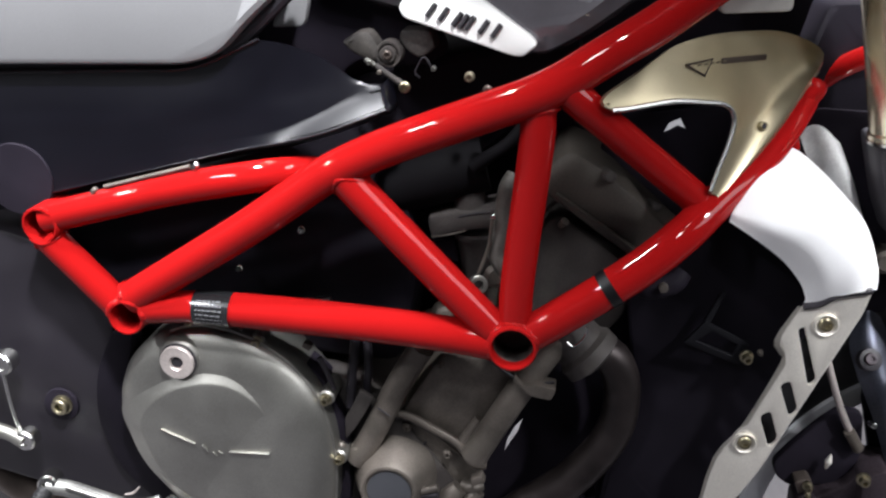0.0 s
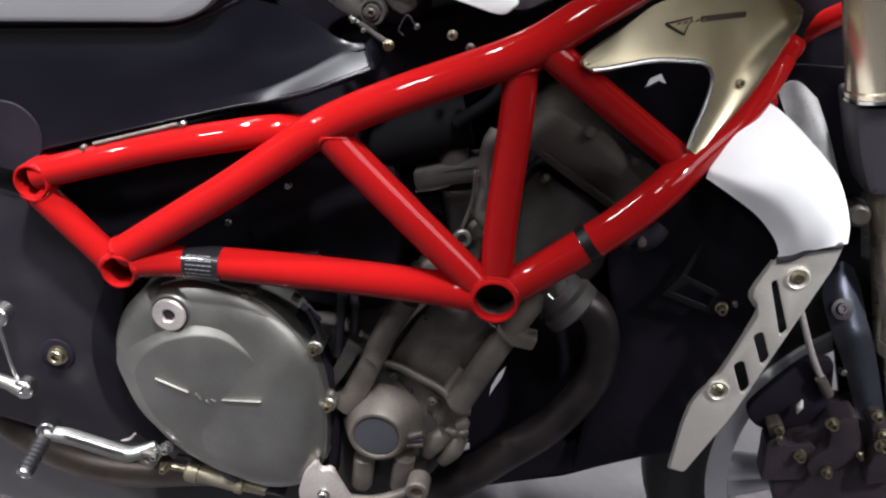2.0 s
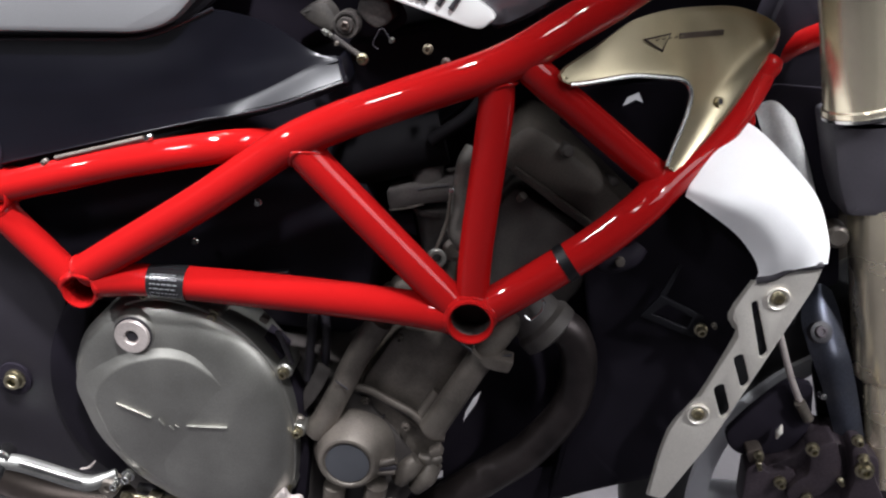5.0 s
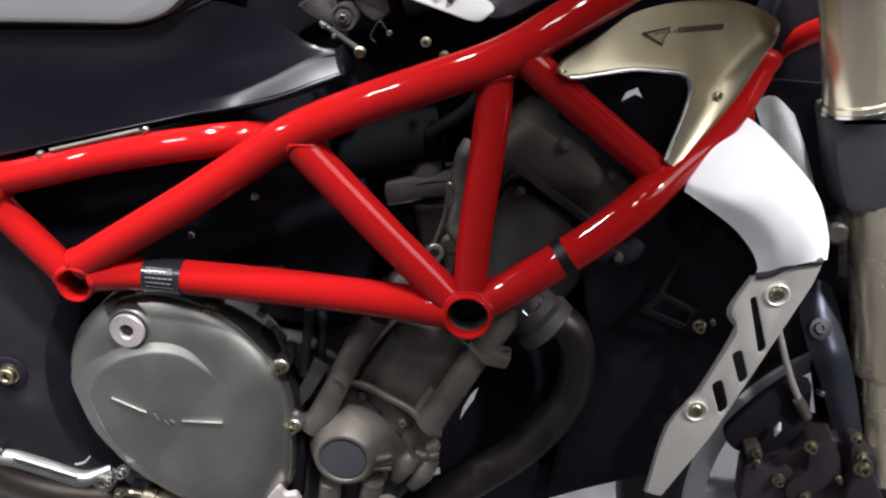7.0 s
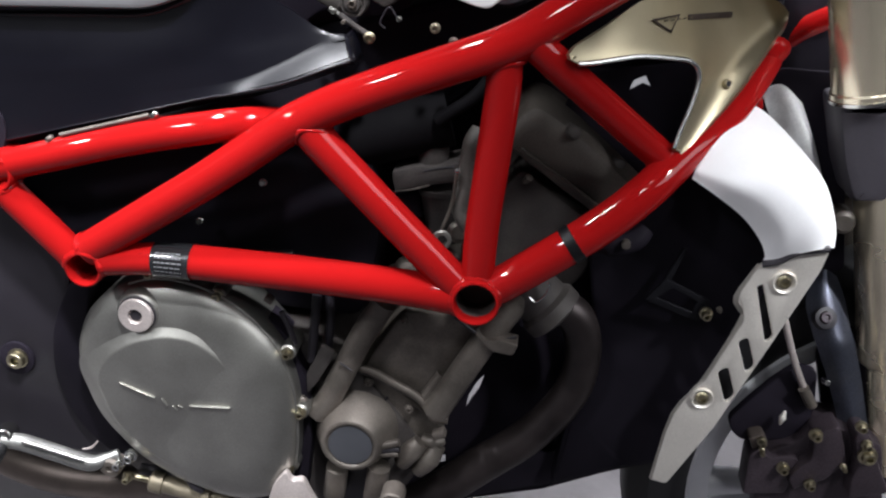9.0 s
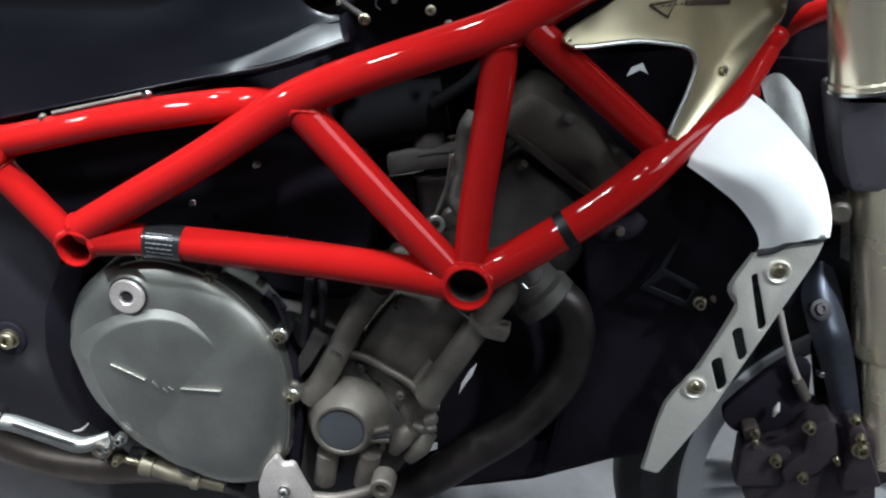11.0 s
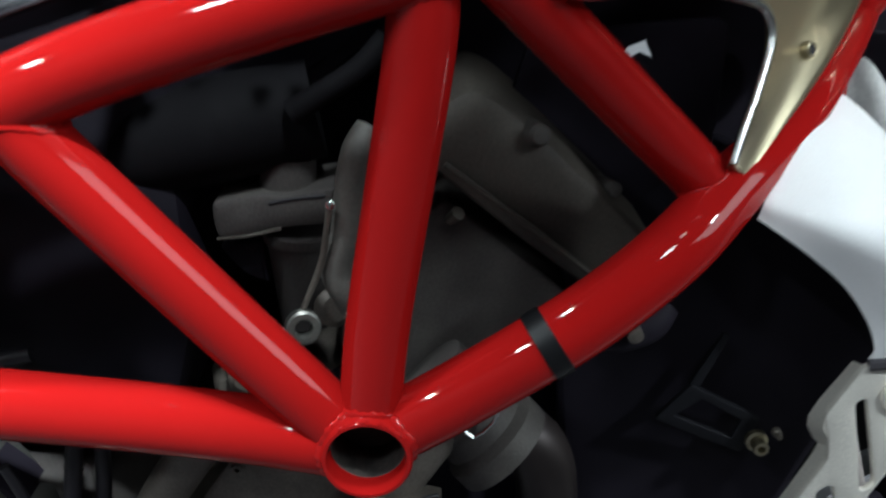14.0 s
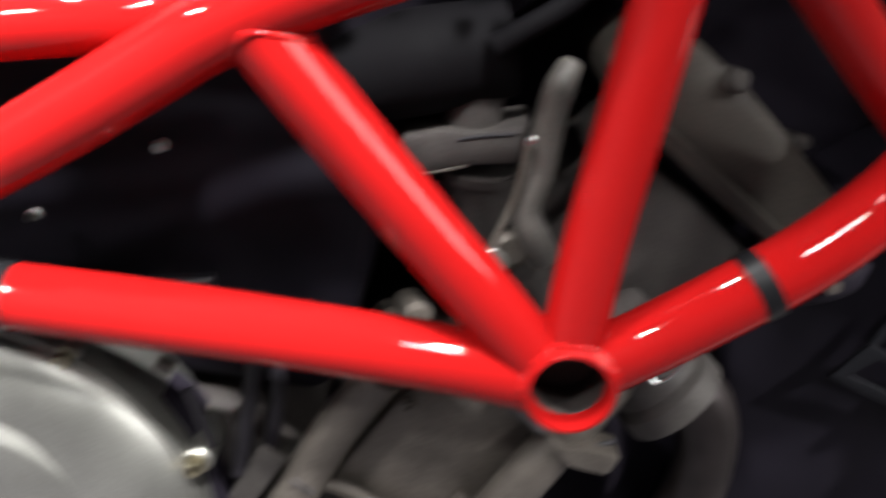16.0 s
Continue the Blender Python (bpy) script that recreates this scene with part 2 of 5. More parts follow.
def slab(outline, depth, bevel=0.002, holes=(), bm=None):
    """A plate whose face is the outline (facing -y) with rounded rim, holes through it, and its back depth behind."""
    bm = bm or bmesh.new()
    fronts, backs = [], []
    for i, loop in enumerate([outline, *holes]):
        loop = [V(p) for p in loop]
        d = bevel if i == 0 else -bevel
        rings = [inset(loop, d), [p + Vector((0, 0.3 * bevel, 0)) for p in inset(loop, 0.3 * d)], [p + Vector((0, bevel, 0)) for p in loop],
                 [p + Vector((0, depth, 0)) for p in loop]]
        rows = [[bm.verts.new(p) for p in ring] for ring in rings]
        for a, b in zip(rows, rows[1:]):
            for k in range(len(loop)):
                bm.faces.new((a[k], a[(k + 1) % len(loop)], b[(k + 1) % len(loop)], b[k]))
        fronts += [bm.edges.get((rows[0][k], rows[0][(k + 1) % len(loop)])) for k in range(len(loop))]
        backs += [bm.edges.get((rows[-1][k], rows[-1][(k + 1) % len(loop)])) for k in range(len(loop))]
    for edges in (fronts, backs):
        bmesh.ops.triangle_fill(bm, use_beauty=True, use_dissolve=False, edges=edges)
    return bm


def dome(outline, centre, profile, bm=None):
    """A closed cover: the outline drawn towards the centre by each share and raised towards -y by each height."""
    bm = bm or bmesh.new()
    c = V(centre)
    rows = []
    for s, h in profile:
        if s <= 1e-6:
            rows.append([bm.verts.new(c + Vector((0, -h, 0)))])
        else:
            row = []
            for p in outline:
                p = V(p)
                q = c + (p - c) * s
                row.append(bm.verts.new((q.x, p.y * s + c.y * (1 - s) - h, q.z)))
            rows.append(row)
    n = len(outline)
    for a, b in zip(rows, rows[1:]):
        for k in range(n):
            m = (k + 1) % n
            if len(b) == 1:
                bm.faces.new((a[k], a[m], b[0]))
            else:
                bm.faces.new((a[k], a[m], b[m], b[k]))
    return bm


def skin(rows, thick=0.003, fine=6):
    """A curved panel through rows of points, of even thickness."""
    lines = [smooth(r, fine) for r in rows]
    cols = list(zip(*lines))
    grid = list(zip(*[smooth(c, fine) for c in cols]))
    bm = bmesh.new()
    a = [[bm.verts.new(p) for p in r] for r in grid]
    ni, nj = len(a), len(a[0])
    for i in range(ni - 1):
        for j in range(nj - 1):
            bm.faces.new((a[i][j], a[i][j + 1], a[i + 1][j + 1], a[i + 1][j]))
    bmesh.ops.recalc_face_normals(bm, faces=bm.faces)
    bm.normal_update()
    flip = -1 if sum(f.normal.y for f in bm.faces) > 0 else 1
    b = [[bm.verts.new(v.co - v.normal * thick * flip) for v in r] for r in a]
    for i in range(ni - 1):
        for j in range(nj - 1):
            bm.faces.new((b[i][j], b[i + 1][j], b[i + 1][j + 1], b[i][j + 1]))
    for i in range(ni - 1):
        bm.faces.new((a[i][0], a[i + 1][0], b[i + 1][0], b[i][0]))
        bm.faces.new((a[i][-1], b[i][-1], b[i + 1][-1], a[i + 1][-1]))
    for j in range(nj - 1):
        bm.faces.new((a[0][j], b[0][j], b[0][j + 1], a[0][j + 1]))
        bm.faces.new((a[-1][j], a[-1][j + 1], b[-1][j + 1], b[-1][j]))
    return bm


def block(a, b, width, depth, bevel=0.004, y=None, bm=None):
    """A bevelled bar from a to b in the x-z plane, width across and depth back from y."""
    a, b = V(a), V(b)
    u = (b - a).normalized()
    w = Vector((-u.z, 0, u.x)) * width / 2
    return slab(rounded([a - w, b - w, b + w, a + w], bevel * 1.5, 3), depth, bevel, bm=bm)


def bolt(at, r, parent, mat=None, h=0.006, axis=(0, -1, 0), washer=1.45, name="bolt"):
    """Socket-head bolt with a flange; at: where its flange sits."""
    bm = lathe(at, axis, [(0, -0.002), (r * washer, -0.002), (r * washer, 0.0012), (r * 1.05, 0.002), (r, h - 0.0008), (r * 0.92, h), (r * 0.56, h),
                          (r * 0.5, h - 0.0006), (r * 0.5, h * 0.35), (0, h * 0.35)], 18)
    return part(name, bm, mat or ZINC, parent)


# ---------------------------------------------------------------- the room
def room():
    (x0, x1), (y0, y1), h = ROOM_X, ROOM_Y, ROOM_Z

    def box(name, lo, hi, mat, label, cat):
        bm = bmesh.new()
        bmesh.ops.create_cube(bm, size=1)
        for v in bm.verts:
            v.co = Vector([(lo[i] + hi[i]) / 2 + v.co[i] * (hi[i] - lo[i]) for i in range(3)])
        return tagged(part(name, bm, mat), label, cat, kind="structure")

    box("floor", (x0, 0.0, -0.1), (x1, y1, 0), FLOOR, "light grey sealed concrete floor", "floor")
    # unseen front half, made dark so the tubes reflect little floor
    box("floor_front", (x0, y0, -0.1), (x1, 0.0, 0), FRONTFLOOR, "unseen dark front floor, added to darken reflections", "floor")
    box("ceiling", (x0, y0, h), (x1, y1, h + 0.1), CEIL, "dark grey ceiling", "ceiling")
    box("wall_north", (x0, y1, -0.1), (x1, y1 + 0.1, h + 0.1), WALLPALE, "plain pale painted wall", "wall")
    box("wall_south", (x0, y0 - 0.1, -0.1), (x1, y0, h + 0.1), WALL, "plain dark grey painted wall", "wall")
    box("wall_west", (x0 - 0.1, y0, -0.1), (x0, y1, h + 0.1), WALL, "plain dark grey painted wall", "wall")
    box("wall_east", (x1, y0, -0.1), (x1 + 0.1, y1, h + 0.1), WALL, "plain dark grey painted wall", "wall")
    for x, y, watts, wide in LAMPS:
        e = wide / 2
        lum = thing("ceiling_light", (x, y, h), "assumed square white ceiling light with a bright diffuser", "ceiling light", "ceiling lights")
        fr = [(x - e, y - e, h), (x + e, y - e, h), (x + e, y + e, h), (x - e, y + e, h)]
        bm = bmesh.new()
        rows = []
        for s, z in ((1.0, h), (1.0, h - 0.02), (0.97, h - 0.024), (0.86, h - 0.024), (0.85, h - 0.012)):
            rows.append([bm.verts.new((x + (p[0] - x) * s, y + (p[1] - y) * s, z)) for p in fr])
        for p, q in zip(rows, rows[1:]):
            for k in range(4):
                bm.faces.new((p[k], p[(k + 1) % 4], q[(k + 1) % 4], q[k]))
        part("frame", bm, LAMPBODY, lum)
        bm = bmesh.new()
        bm.faces.new([bm.verts.new((x + (p[0] - x) * 0.852, y + (p[1] - y) * 0.852, h - 0.014)) for p in fr])
        part("diffuser", bm, glow("lit_diffuser", (0.96, 0.96, 1.0), 4.0 * (0.38 / wide) ** 2), lum)
        la = bpy.data.lights.new("lamp", "AREA")
        la.shape, la.size, la.energy, la.color = "SQUARE", 0.79 * wide, watts, (0.96, 0.96, 1.0)
        lo = new("lamp", la)
        lo.matrix_world = pose(x, y, h - 0.03)
    for (x, y), aim, watts, beam in SPOTS:
        can = thing("ceiling_spot", (x, y, h), "assumed round white ceiling spotlight tilted towards the motorcycle", "spotlight", "ceiling spots")
        at = Vector((x, y, h - 0.12))
        d = (V(aim) - at).normalized()
        part("mount", lathe((x, y, h), (0, 0, -1), [(0, 0), (0.04, 0), (0.04, 0.015), (0.012, 0.02), (0.012, 0.1), (0, 0.1)], 24), LAMPBODY, can)
        part("lamp_head", lathe(at, d, [(0, -0.09), (0.05, -0.09), (0.07, -0.06), (0.078, 0.03), (0.072, 0.03), (0.066, 0.0), (0, 0.0)], 32), LAMPBODY, can)
        part("lens", lathe(at + d * 0.004, d, [(0.066, 0.0), (0, 0.003)], 32), glow("lit_lens", (0.96, 0.96, 1.0), 12.0), can)
        la = bpy.data.lights.new("spot_lamp", "SPOT")
        la.energy, la.color, la.spot_size, la.spot_blend, la.shadow_soft_size = watts, (0.96, 0.96, 1.0), radians(beam), 1.0, 0.07
        lo = new("spot_lamp", la)
        lo.matrix_world = look(at + d * 0.09, V(aim))


room()

# ---------------------------------------------------------------- the motorcycle
YC = 0.24      # middle plane of the machine
moto = thing("motorcycle", (0.0, YC, 0.0), "naked sports motorcycle with red tubular trellis frame and silver bodywork", "motorcycle")


def saddle(at, along, r, other, other_axis, other_r, parent, bead=0.0015, n=72):
    """A rippled weld bead where a tube (at, along, r) runs into the round of another."""
    u, w, a = basis(along)
    oa = V(other_axis).normalized()
    ring = []
    for k in range(n):
        t = 2 * math.pi * k / n
        base = V(at) + r * (math.cos(t) * u + math.sin(t) * w)
        s, found = 0.05, 0.0
        while s > -0.09:
            p = base + a * s - V(other)
            if (p - oa * p.dot(oa)).length < other_r:
                found = s
                break
            s -= 0.0004
        s = found
        ring.append((base + a * s, math.cos(t) * u + math.sin(t) * w))
    bm = bmesh.new()
    loops = []
    for k, (p, out) in enumerate(ring):
        br = bead * (1.0 + 0.2 * math.sin(k * 1.9) + 0.16 * math.sin(k * 0.7) + 0.1 * math.sin(k * 0.43 + 1.0))
        loops.append([bm.verts.new(p + out * (br * math.cos(q) * 0.8) + a * br * 1.7 * math.sin(q)) for q in np.linspace(0, 2 * math.pi, 9)[:-1]])
    for i in range(n):
        p, q = loops[i], loops[(i + 1) % n]
        for k in range(8):
            bm.faces.new((p[k], p[(k + 1) % 8], q[(k + 1) % 8], q[k]))
    return part("weld", bm, RED, parent, sharp=80)


def trellis():
    R = 0.0163
    fr = part("frame", sweep([(-0.435, 0.000, 0.518), (-0.392, 0.000, 0.540), (-0.319, 0.000, 0.577), (-0.242, 0.005, 0.609), (-0.212, 0.014, 0.618), (-0.191, 0.022, 0.620)], [0.0142, 0.0142, 0.0142, 0.0142, 0.0132, 0.012]), RED, moto, "glossy red welded tubular frame")
    main_rail = ([(-0.343, 0, 0.466), (-0.3009, -0.003, 0.5085), (-0.2501, -0.006, 0.5597), (-0.2133, -0.0067, 0.5996), (-0.1875, -0.0069, 0.6274), (-0.1569, -0.0065, 0.653), (-0.1173, -0.006, 0.6806), (-0.0747, -0.0054, 0.7083), (-0.0399, -0.005, 0.731), (-0.0161, 0.0004, 0.7495), (0.011, 0.012, 0.775), (0.045, 0.03, 0.806), (0.099, 0.06, 0.862)], R)
    rear_stay = ([(-0.429, 0.000, 0.498), (-0.365, 0.000, 0.453)], 0.0142)
    lower_rail = ([(-0.335, 0.000, 0.454), (-0.284, 0.000, 0.470), (-0.210, 0.000, 0.484), (-0.135, 0.000, 0.497), (-0.061, 0.000, 0.508), (-0.018, 0.000, 0.512)], [0.0145, 0.0152, R, R, R, R])
    front_diagonal = ([(-0.1728, -0.006, 0.6311), (-0.1599, -0.006, 0.6202), (-0.0878, -0.003, 0.5703), (-0.016, 0, 0.522)], 0.0156)
    upright = ([(-0.031, 0.000, 0.727), (-0.024, 0.000, 0.689), (-0.012, 0.000, 0.586), (-0.003, 0.000, 0.532)], 0.0146)
    head_diagonal = ([(-0.021, 0.000, 0.748), (0.004, 0.004, 0.734), (0.062, 0.025, 0.702), (0.125, 0.045, 0.668)], 0.0137)
    head_rail = ([(0.012, 0.0, 0.529), (0.034, 0.0, 0.553), (0.066, 0.003, 0.588), (0.091, 0.011, 0.615), (0.114, 0.023, 0.643), (0.135, 0.044, 0.669), (0.164, 0.078, 0.698), (0.189, 0.117, 0.732), (0.202, 0.141, 0.757)], [R, R, R, R, R, 0.0157, 0.0144, 0.0136, 0.013])
    tubes = [main_rail, rear_stay, lower_rail, front_diagonal, upright, head_diagonal, head_rail]
    rings = [(V(c) * Vector((1, 0, 1)), r) for c, r in (((-0.434, -0.014, 0.515), 0.0172), ((-0.347, -0.014, 0.446), 0.0172), ((0.000, -0.019, 0.519), 0.0212))]
    for pts, r in tubes:
        pts = [V(p) for p in pts]
        rad = r if isinstance(r, list) else [r] * len(pts)
        for end, nxt in ((0, 1), (-1, -2)):
            for c, rr in rings:
                if (pts[end] - c).length < 0.06:
                    d = (pts[nxt] - pts[end]).normalized()
                    q = pts[nxt].copy()
                    while (q - c).length > rr - 0.002 and (q - c).dot(d) > 0:
                        q -= d * 0.0003
                    pts[end] = q
                    saddle(q, d, rad[end], c, Vector((0, 1, 0)), rr, fr)
        part("tube", sweep(pts, r, 24), RED, fr)
    main = tubes[0][0]
    lower = tubes[6][0]
    for t, a, b in ((tubes[3], main[4], main[7]), (tubes[4], main[7], main[8])):
        p, q = V(t[0][1]), V(t[0][2])
        saddle(p, (q - p).normalized(), t[1], V(a), V(b) - V(a), R, fr, 0.001)
    p, q = V(tubes[5][0][3]), V(tubes[5][0][2])
    saddle(p, (q - p).normalized(), 0.0137, V(lower[4]), V(lower[5]) - V(lower[4]), 0.016, fr, 0.0008)
    part("tube_socket", sweep([(0.2, 0.142, 0.759), (0.202, 0.144, 0.765), (0.205, 0.146, 0.771), (0.206, 0.148, 0.775)], [0.0138, 0.0145, 0.0145, 0.0125]), RED, fr)
    part("socket_seam", sweep([(0.2, 0.142, 0.758), (0.2, 0.142, 0.76)], 0.0141), JETBLACK, fr)
    part("head_tube_stay", sweep([(0.2213, 0.21, 0.7583), (0.2339, 0.21, 0.7783), (0.2507, 0.21, 0.7941), (0.2738, 0.21, 0.8119)], 0.011), RED, fr)
    part("bracket_tab", sweep([(0.188, 0.118, 0.737), (0.196, 0.122, 0.728), (0.205, 0.126, 0.717)], [0.011, 0.008, 0.005]), RED, fr)
    # black sheet added to keep the space towards the steering head dark
    part("head_backing", slab(rounded([(0.2128, 0.19, 0.746), (0.203, 0.19, 0.8002), (0.2144, 0.22, 0.8414), (0.2862, 0.24, 0.8566), (0.3024, 0.24, 0.78), (0.3426, 0.23, 0.6558), (0.3816, 0.23, 0.5414), (0.3278, 0.22, 0.5886), (0.2402, 0.22, 0.7086)], 0.01), 0.1, 0.006), DARK, moto, "black backing sheet added for the dark near the steering head")
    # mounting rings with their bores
    # front bore takes the dark brown, the other two stay red
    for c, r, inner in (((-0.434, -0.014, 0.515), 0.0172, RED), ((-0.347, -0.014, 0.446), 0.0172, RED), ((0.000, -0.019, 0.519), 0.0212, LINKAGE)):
        bm = lathe(c, (0, 1, 0), [(r - 0.0036, 0.012), (r - 0.0034, 0.002), (r - 0.0026, 0.0), (r - 0.0012, 0.0), (r, 0.0018), (r, 0.042)], 36)
        part("mounting_ring", bm, RED, fr)
        bm = bmesh.new()
        for k in range(17):
            a = radians(35 + 120 * k / 16)
            q = V(c) + Vector(((r - 0.0009) * math.cos(a), 0.0012 + 0.0006 * math.sin(k * 1.7), (r - 0.0009) * math.sin(a)))
            lathe(q, Vector((-math.sin(a), 0.25, math.cos(a))), [(0, -0.0014), (0.0006, -0.001), (0.0007 + 0.0003 * math.sin(k * 2.9), 0), (0.0006, 0.001), (0, 0.0014)], 8, bm)
        part("weld_ripple", bm, RED, fr, sharp=80)
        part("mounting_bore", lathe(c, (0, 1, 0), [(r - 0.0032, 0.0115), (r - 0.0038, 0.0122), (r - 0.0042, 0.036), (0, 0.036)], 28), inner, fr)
    # printed sleeve and tie on the tubes
    part("warning_sticker", sweep([(-0.286, 0.000, 0.469), (-0.269, 0.000, 0.473), (-0.252, 0.000, 0.476)], [0.0161, 0.0164, 0.01685], 28, caps=False), GLOSSBLACK, fr, "black sticker with faint white print")
    a, b = V((-0.284, 0.000, 0.470)), V((-0.254, 0.000, 0.476))
    u = (b - a).normalized()
    n = u.cross(Vector((0, 1, 0))).normalized()
    rng = random.Random(4)
    bm = bmesh.new()
    for row in range(6):
        ang = radians(-30 + row * 15)
        out = (Vector((0, -1, 0)) * math.cos(ang) + n * math.sin(ang)).normalized()
        tang = u.cross(out)
        x = 0.002
        while x < 0.026:
            w = rng.uniform(0.0012, 0.005)
            p = a + u * x + out * (0.01645 + 0.0008 * x / 0.03)
            vs = [bm.verts.new(p + u * i + tang * j) for i, j in ((0, -0.0005), (min(w, 0.027 - x), -0.0005), (min(w, 0.027 - x), 0.0005), (0, 0.0005))]
            bm.faces.new(vs)
            x += w + 0.001
    part("small_print", bm, SILVERPRINT, fr, "rows of tiny white bars")
    line = smooth(head_rail[0], 12)
    k = min(range(1, len(line) - 1), key=lambda i: (line[i] - V((0.066, 0.003, 0.588))).length)
    part("cable_tie", lathe(line[k], line[k + 1] - line[k - 1], [(0.0158, -0.0048), (0.017, -0.0045), (0.0171, 0.0), (0.017, 0.0045), (0.0158, 0.0048)], 36), TIE, fr, "black band round the tube")
    return fr


trellis()


def engine():
    # clutch cover
    rim = rounded([(-0.360, 0.020, 0.339), (-0.354, 0.020, 0.385), (-0.331, 0.020, 0.419), (-0.292, 0.020, 0.444), (-0.246, 0.020, 0.447), (-0.204, 0.020, 0.434), (-0.166, 0.020, 0.406), (-0.142, 0.020, 0.365), (-0.129, 0.020, 0.318), (-0.123, 0.020, 0.275), (-0.131, 0.020, 0.233), (-0.173, 0.020, 0.212), (-0.228, 0.020, 0.216), (-0.285, 0.020, 0.236), (-0.333, 0.020, 0.278)], 0.02, 5)
    c = (-0.241, 0.020, 0.326)
    cov = part("clutch_cover", dome(rim, c, [(1.0, -0.05), (1.0, 0.0), (0.99, 0.0035), (0.965, 0.0085), (0.925, 0.0128), (0.86, 0.0166), (0.78, 0.0194), (0.66, 0.0216), (0.5, 0.0228), (0, 0.0235)]), COVER, moto, "grey cast clutch cover")
    disc = rounded([(-0.329, -0.001, 0.330), (-0.322, -0.001, 0.355), (-0.301, -0.001, 0.379), (-0.268, -0.001, 0.397), (-0.241, 0.000, 0.400), (-0.212, 0.003, 0.385), (-0.183, 0.007, 0.353), (-0.166, 0.009, 0.314), (-0.164, 0.010, 0.269), (-0.186, 0.010, 0.238), (-0.223, 0.008, 0.234), (-0.270, 0.003, 0.258), (-0.305, 0.000, 0.284)], 0.03, 6)
    part("raised_disc", dome(disc, (-0.246, 0.002, 0.322), [(1.3, -0.009), (1.22, -0.006), (1.1, 0.0002), (1.0, 0.005), (0.985, 0.0058), (0.96, 0.0063), (0, 0.0066)]), COVER, cov)
    lip = [p + (V(c) - p) * 0.012 + Vector((0, -0.0035, 0)) for p in rim[17:60]]
    part("cover_lip", sweep(lip, 0.0017, 10, n=1), COVER, cov)
    # filler boss and cap
    capc = (-0.297, -0.001, 0.409)
    part("filler_boss", lathe(capc, (0, -1, 0), [(0.024, -0.016), (0.0215, -0.004), (0.019, 0.0005), (0, 0.0005)], 32), COVER, cov)
    part("filler_seal", lathe(capc, (0, -1, 0), [(0.0181, -0.004), (0.0181, 0.0022), (0, 0.0022)], 28), JETBLACK, cov)
    part("oil_filler_cap", lathe(capc, (0, -1, 0), [(0.0166, 0.0), (0.0168, 0.0048), (0.016, 0.006), (0.0075, 0.0062), (0.007, 0.0056), (0.0066, 0.0056), (0.0064, 0.003), (0, 0.003)], 32), LOWBRACKET, cov, "steel filler cap with hex socket")
    # black hex disc paints the socket's floor dark
    part("hex_socket_shade", lathe(V(capc) + Vector((0, -0.0022, 0)), (0, -1, 0), [(0.0058, 0.0), (0.0058, 0.0018), (0, 0.0018)], 6), JETBLACK, cov)
    for p in ((-0.231, 0.016, 0.439), (-0.156, 0.016, 0.398), (-0.132, 0.016, 0.336), (-0.130, 0.016, 0.271), (-0.297, 0.016, 0.444)):
        part("bolt_lug", lathe(V(p) + Vector((0, 0.008, 0)), (0, -1, 0), [(0.008, -0.03), (0.0078, 0.004), (0.0065, 0.0055), (0, 0.0055)], 18), COVER, cov)
        bolt(V(p) + Vector((0, 0.002, 0)), 0.0042, cov, h=0.007)
    for a, b in (((-0.304, -0.009, 0.333), (-0.269, -0.008, 0.326)), ((-0.235, -0.006, 0.326), (-0.196, -0.006, 0.336)), ((-0.262, -0.008, 0.327), (-0.255, -0.008, 0.321)), ((-0.251, -0.007, 0.322), (-0.246, -0.007, 0.318)), ((-0.246, -0.006, 0.324), (-0.241, -0.006, 0.322))):
        part("wing_mark", block(a, b, 0.0011, 0.003, 0.0003), COVER, cov, "bright engraved stroke")
    # solid black bars stand in for the dark inside two slots
    for p, q in (((-0.229, 0.012, 0.225), (-0.212, 0.012, 0.215)), ((-0.192, 0.012, 0.241), (-0.173, 0.012, 0.229))):
        part("drain_slot_shade", sweep([V(p), (V(p) + V(q)) / 2, V(q)], [0.004, 0.006, 0.004], 12), JETBLACK, cov)
    # crankcase behind the cover
    part("crankcase", slab(rounded([(-0.360, 0.050, 0.377), (-0.144, 0.050, 0.408), (-0.091, 0.050, 0.383), (-0.025, 0.050, 0.331), (0.000, 0.050, 0.301), (-0.013, 0.050, 0.248), (-0.079, 0.050, 0.184), (-0.129, 0.050, 0.166), (-0.306, 0.050, 0.181)], 0.02), 0.33, 0.006), CASTDARK, moto, "dark dusty crankcase")
    part("cover_gasket", slab(rounded([(-0.215, 0.034, 0.436), (-0.163, 0.034, 0.408), (-0.131, 0.034, 0.359), (-0.117, 0.034, 0.297), (-0.110, 0.034, 0.229), (-0.170, 0.034, 0.208), (-0.225, 0.034, 0.379)], 0.01), 0.03, 0.002), DARK, moto)
    for pts, r in (([(-0.143, 0.040, 0.456), (-0.139, 0.036, 0.427), (-0.134, 0.034, 0.387)], 0.0046), ([(-0.132, 0.045, 0.455), (-0.126, 0.043, 0.433), (-0.122, 0.045, 0.401)], 0.0042), ([(-0.170, 0.022, 0.438), (-0.162, 0.022, 0.427), (-0.151, 0.024, 0.407)], 0.0028)):
        part("cable", sweep(pts, r, 12), SLATE, moto)
    part("hose_band", sweep([(-0.140, 0.038, 0.436), (-0.140, 0.038, 0.433)], 0.0052, 14), CASTDARK, moto)
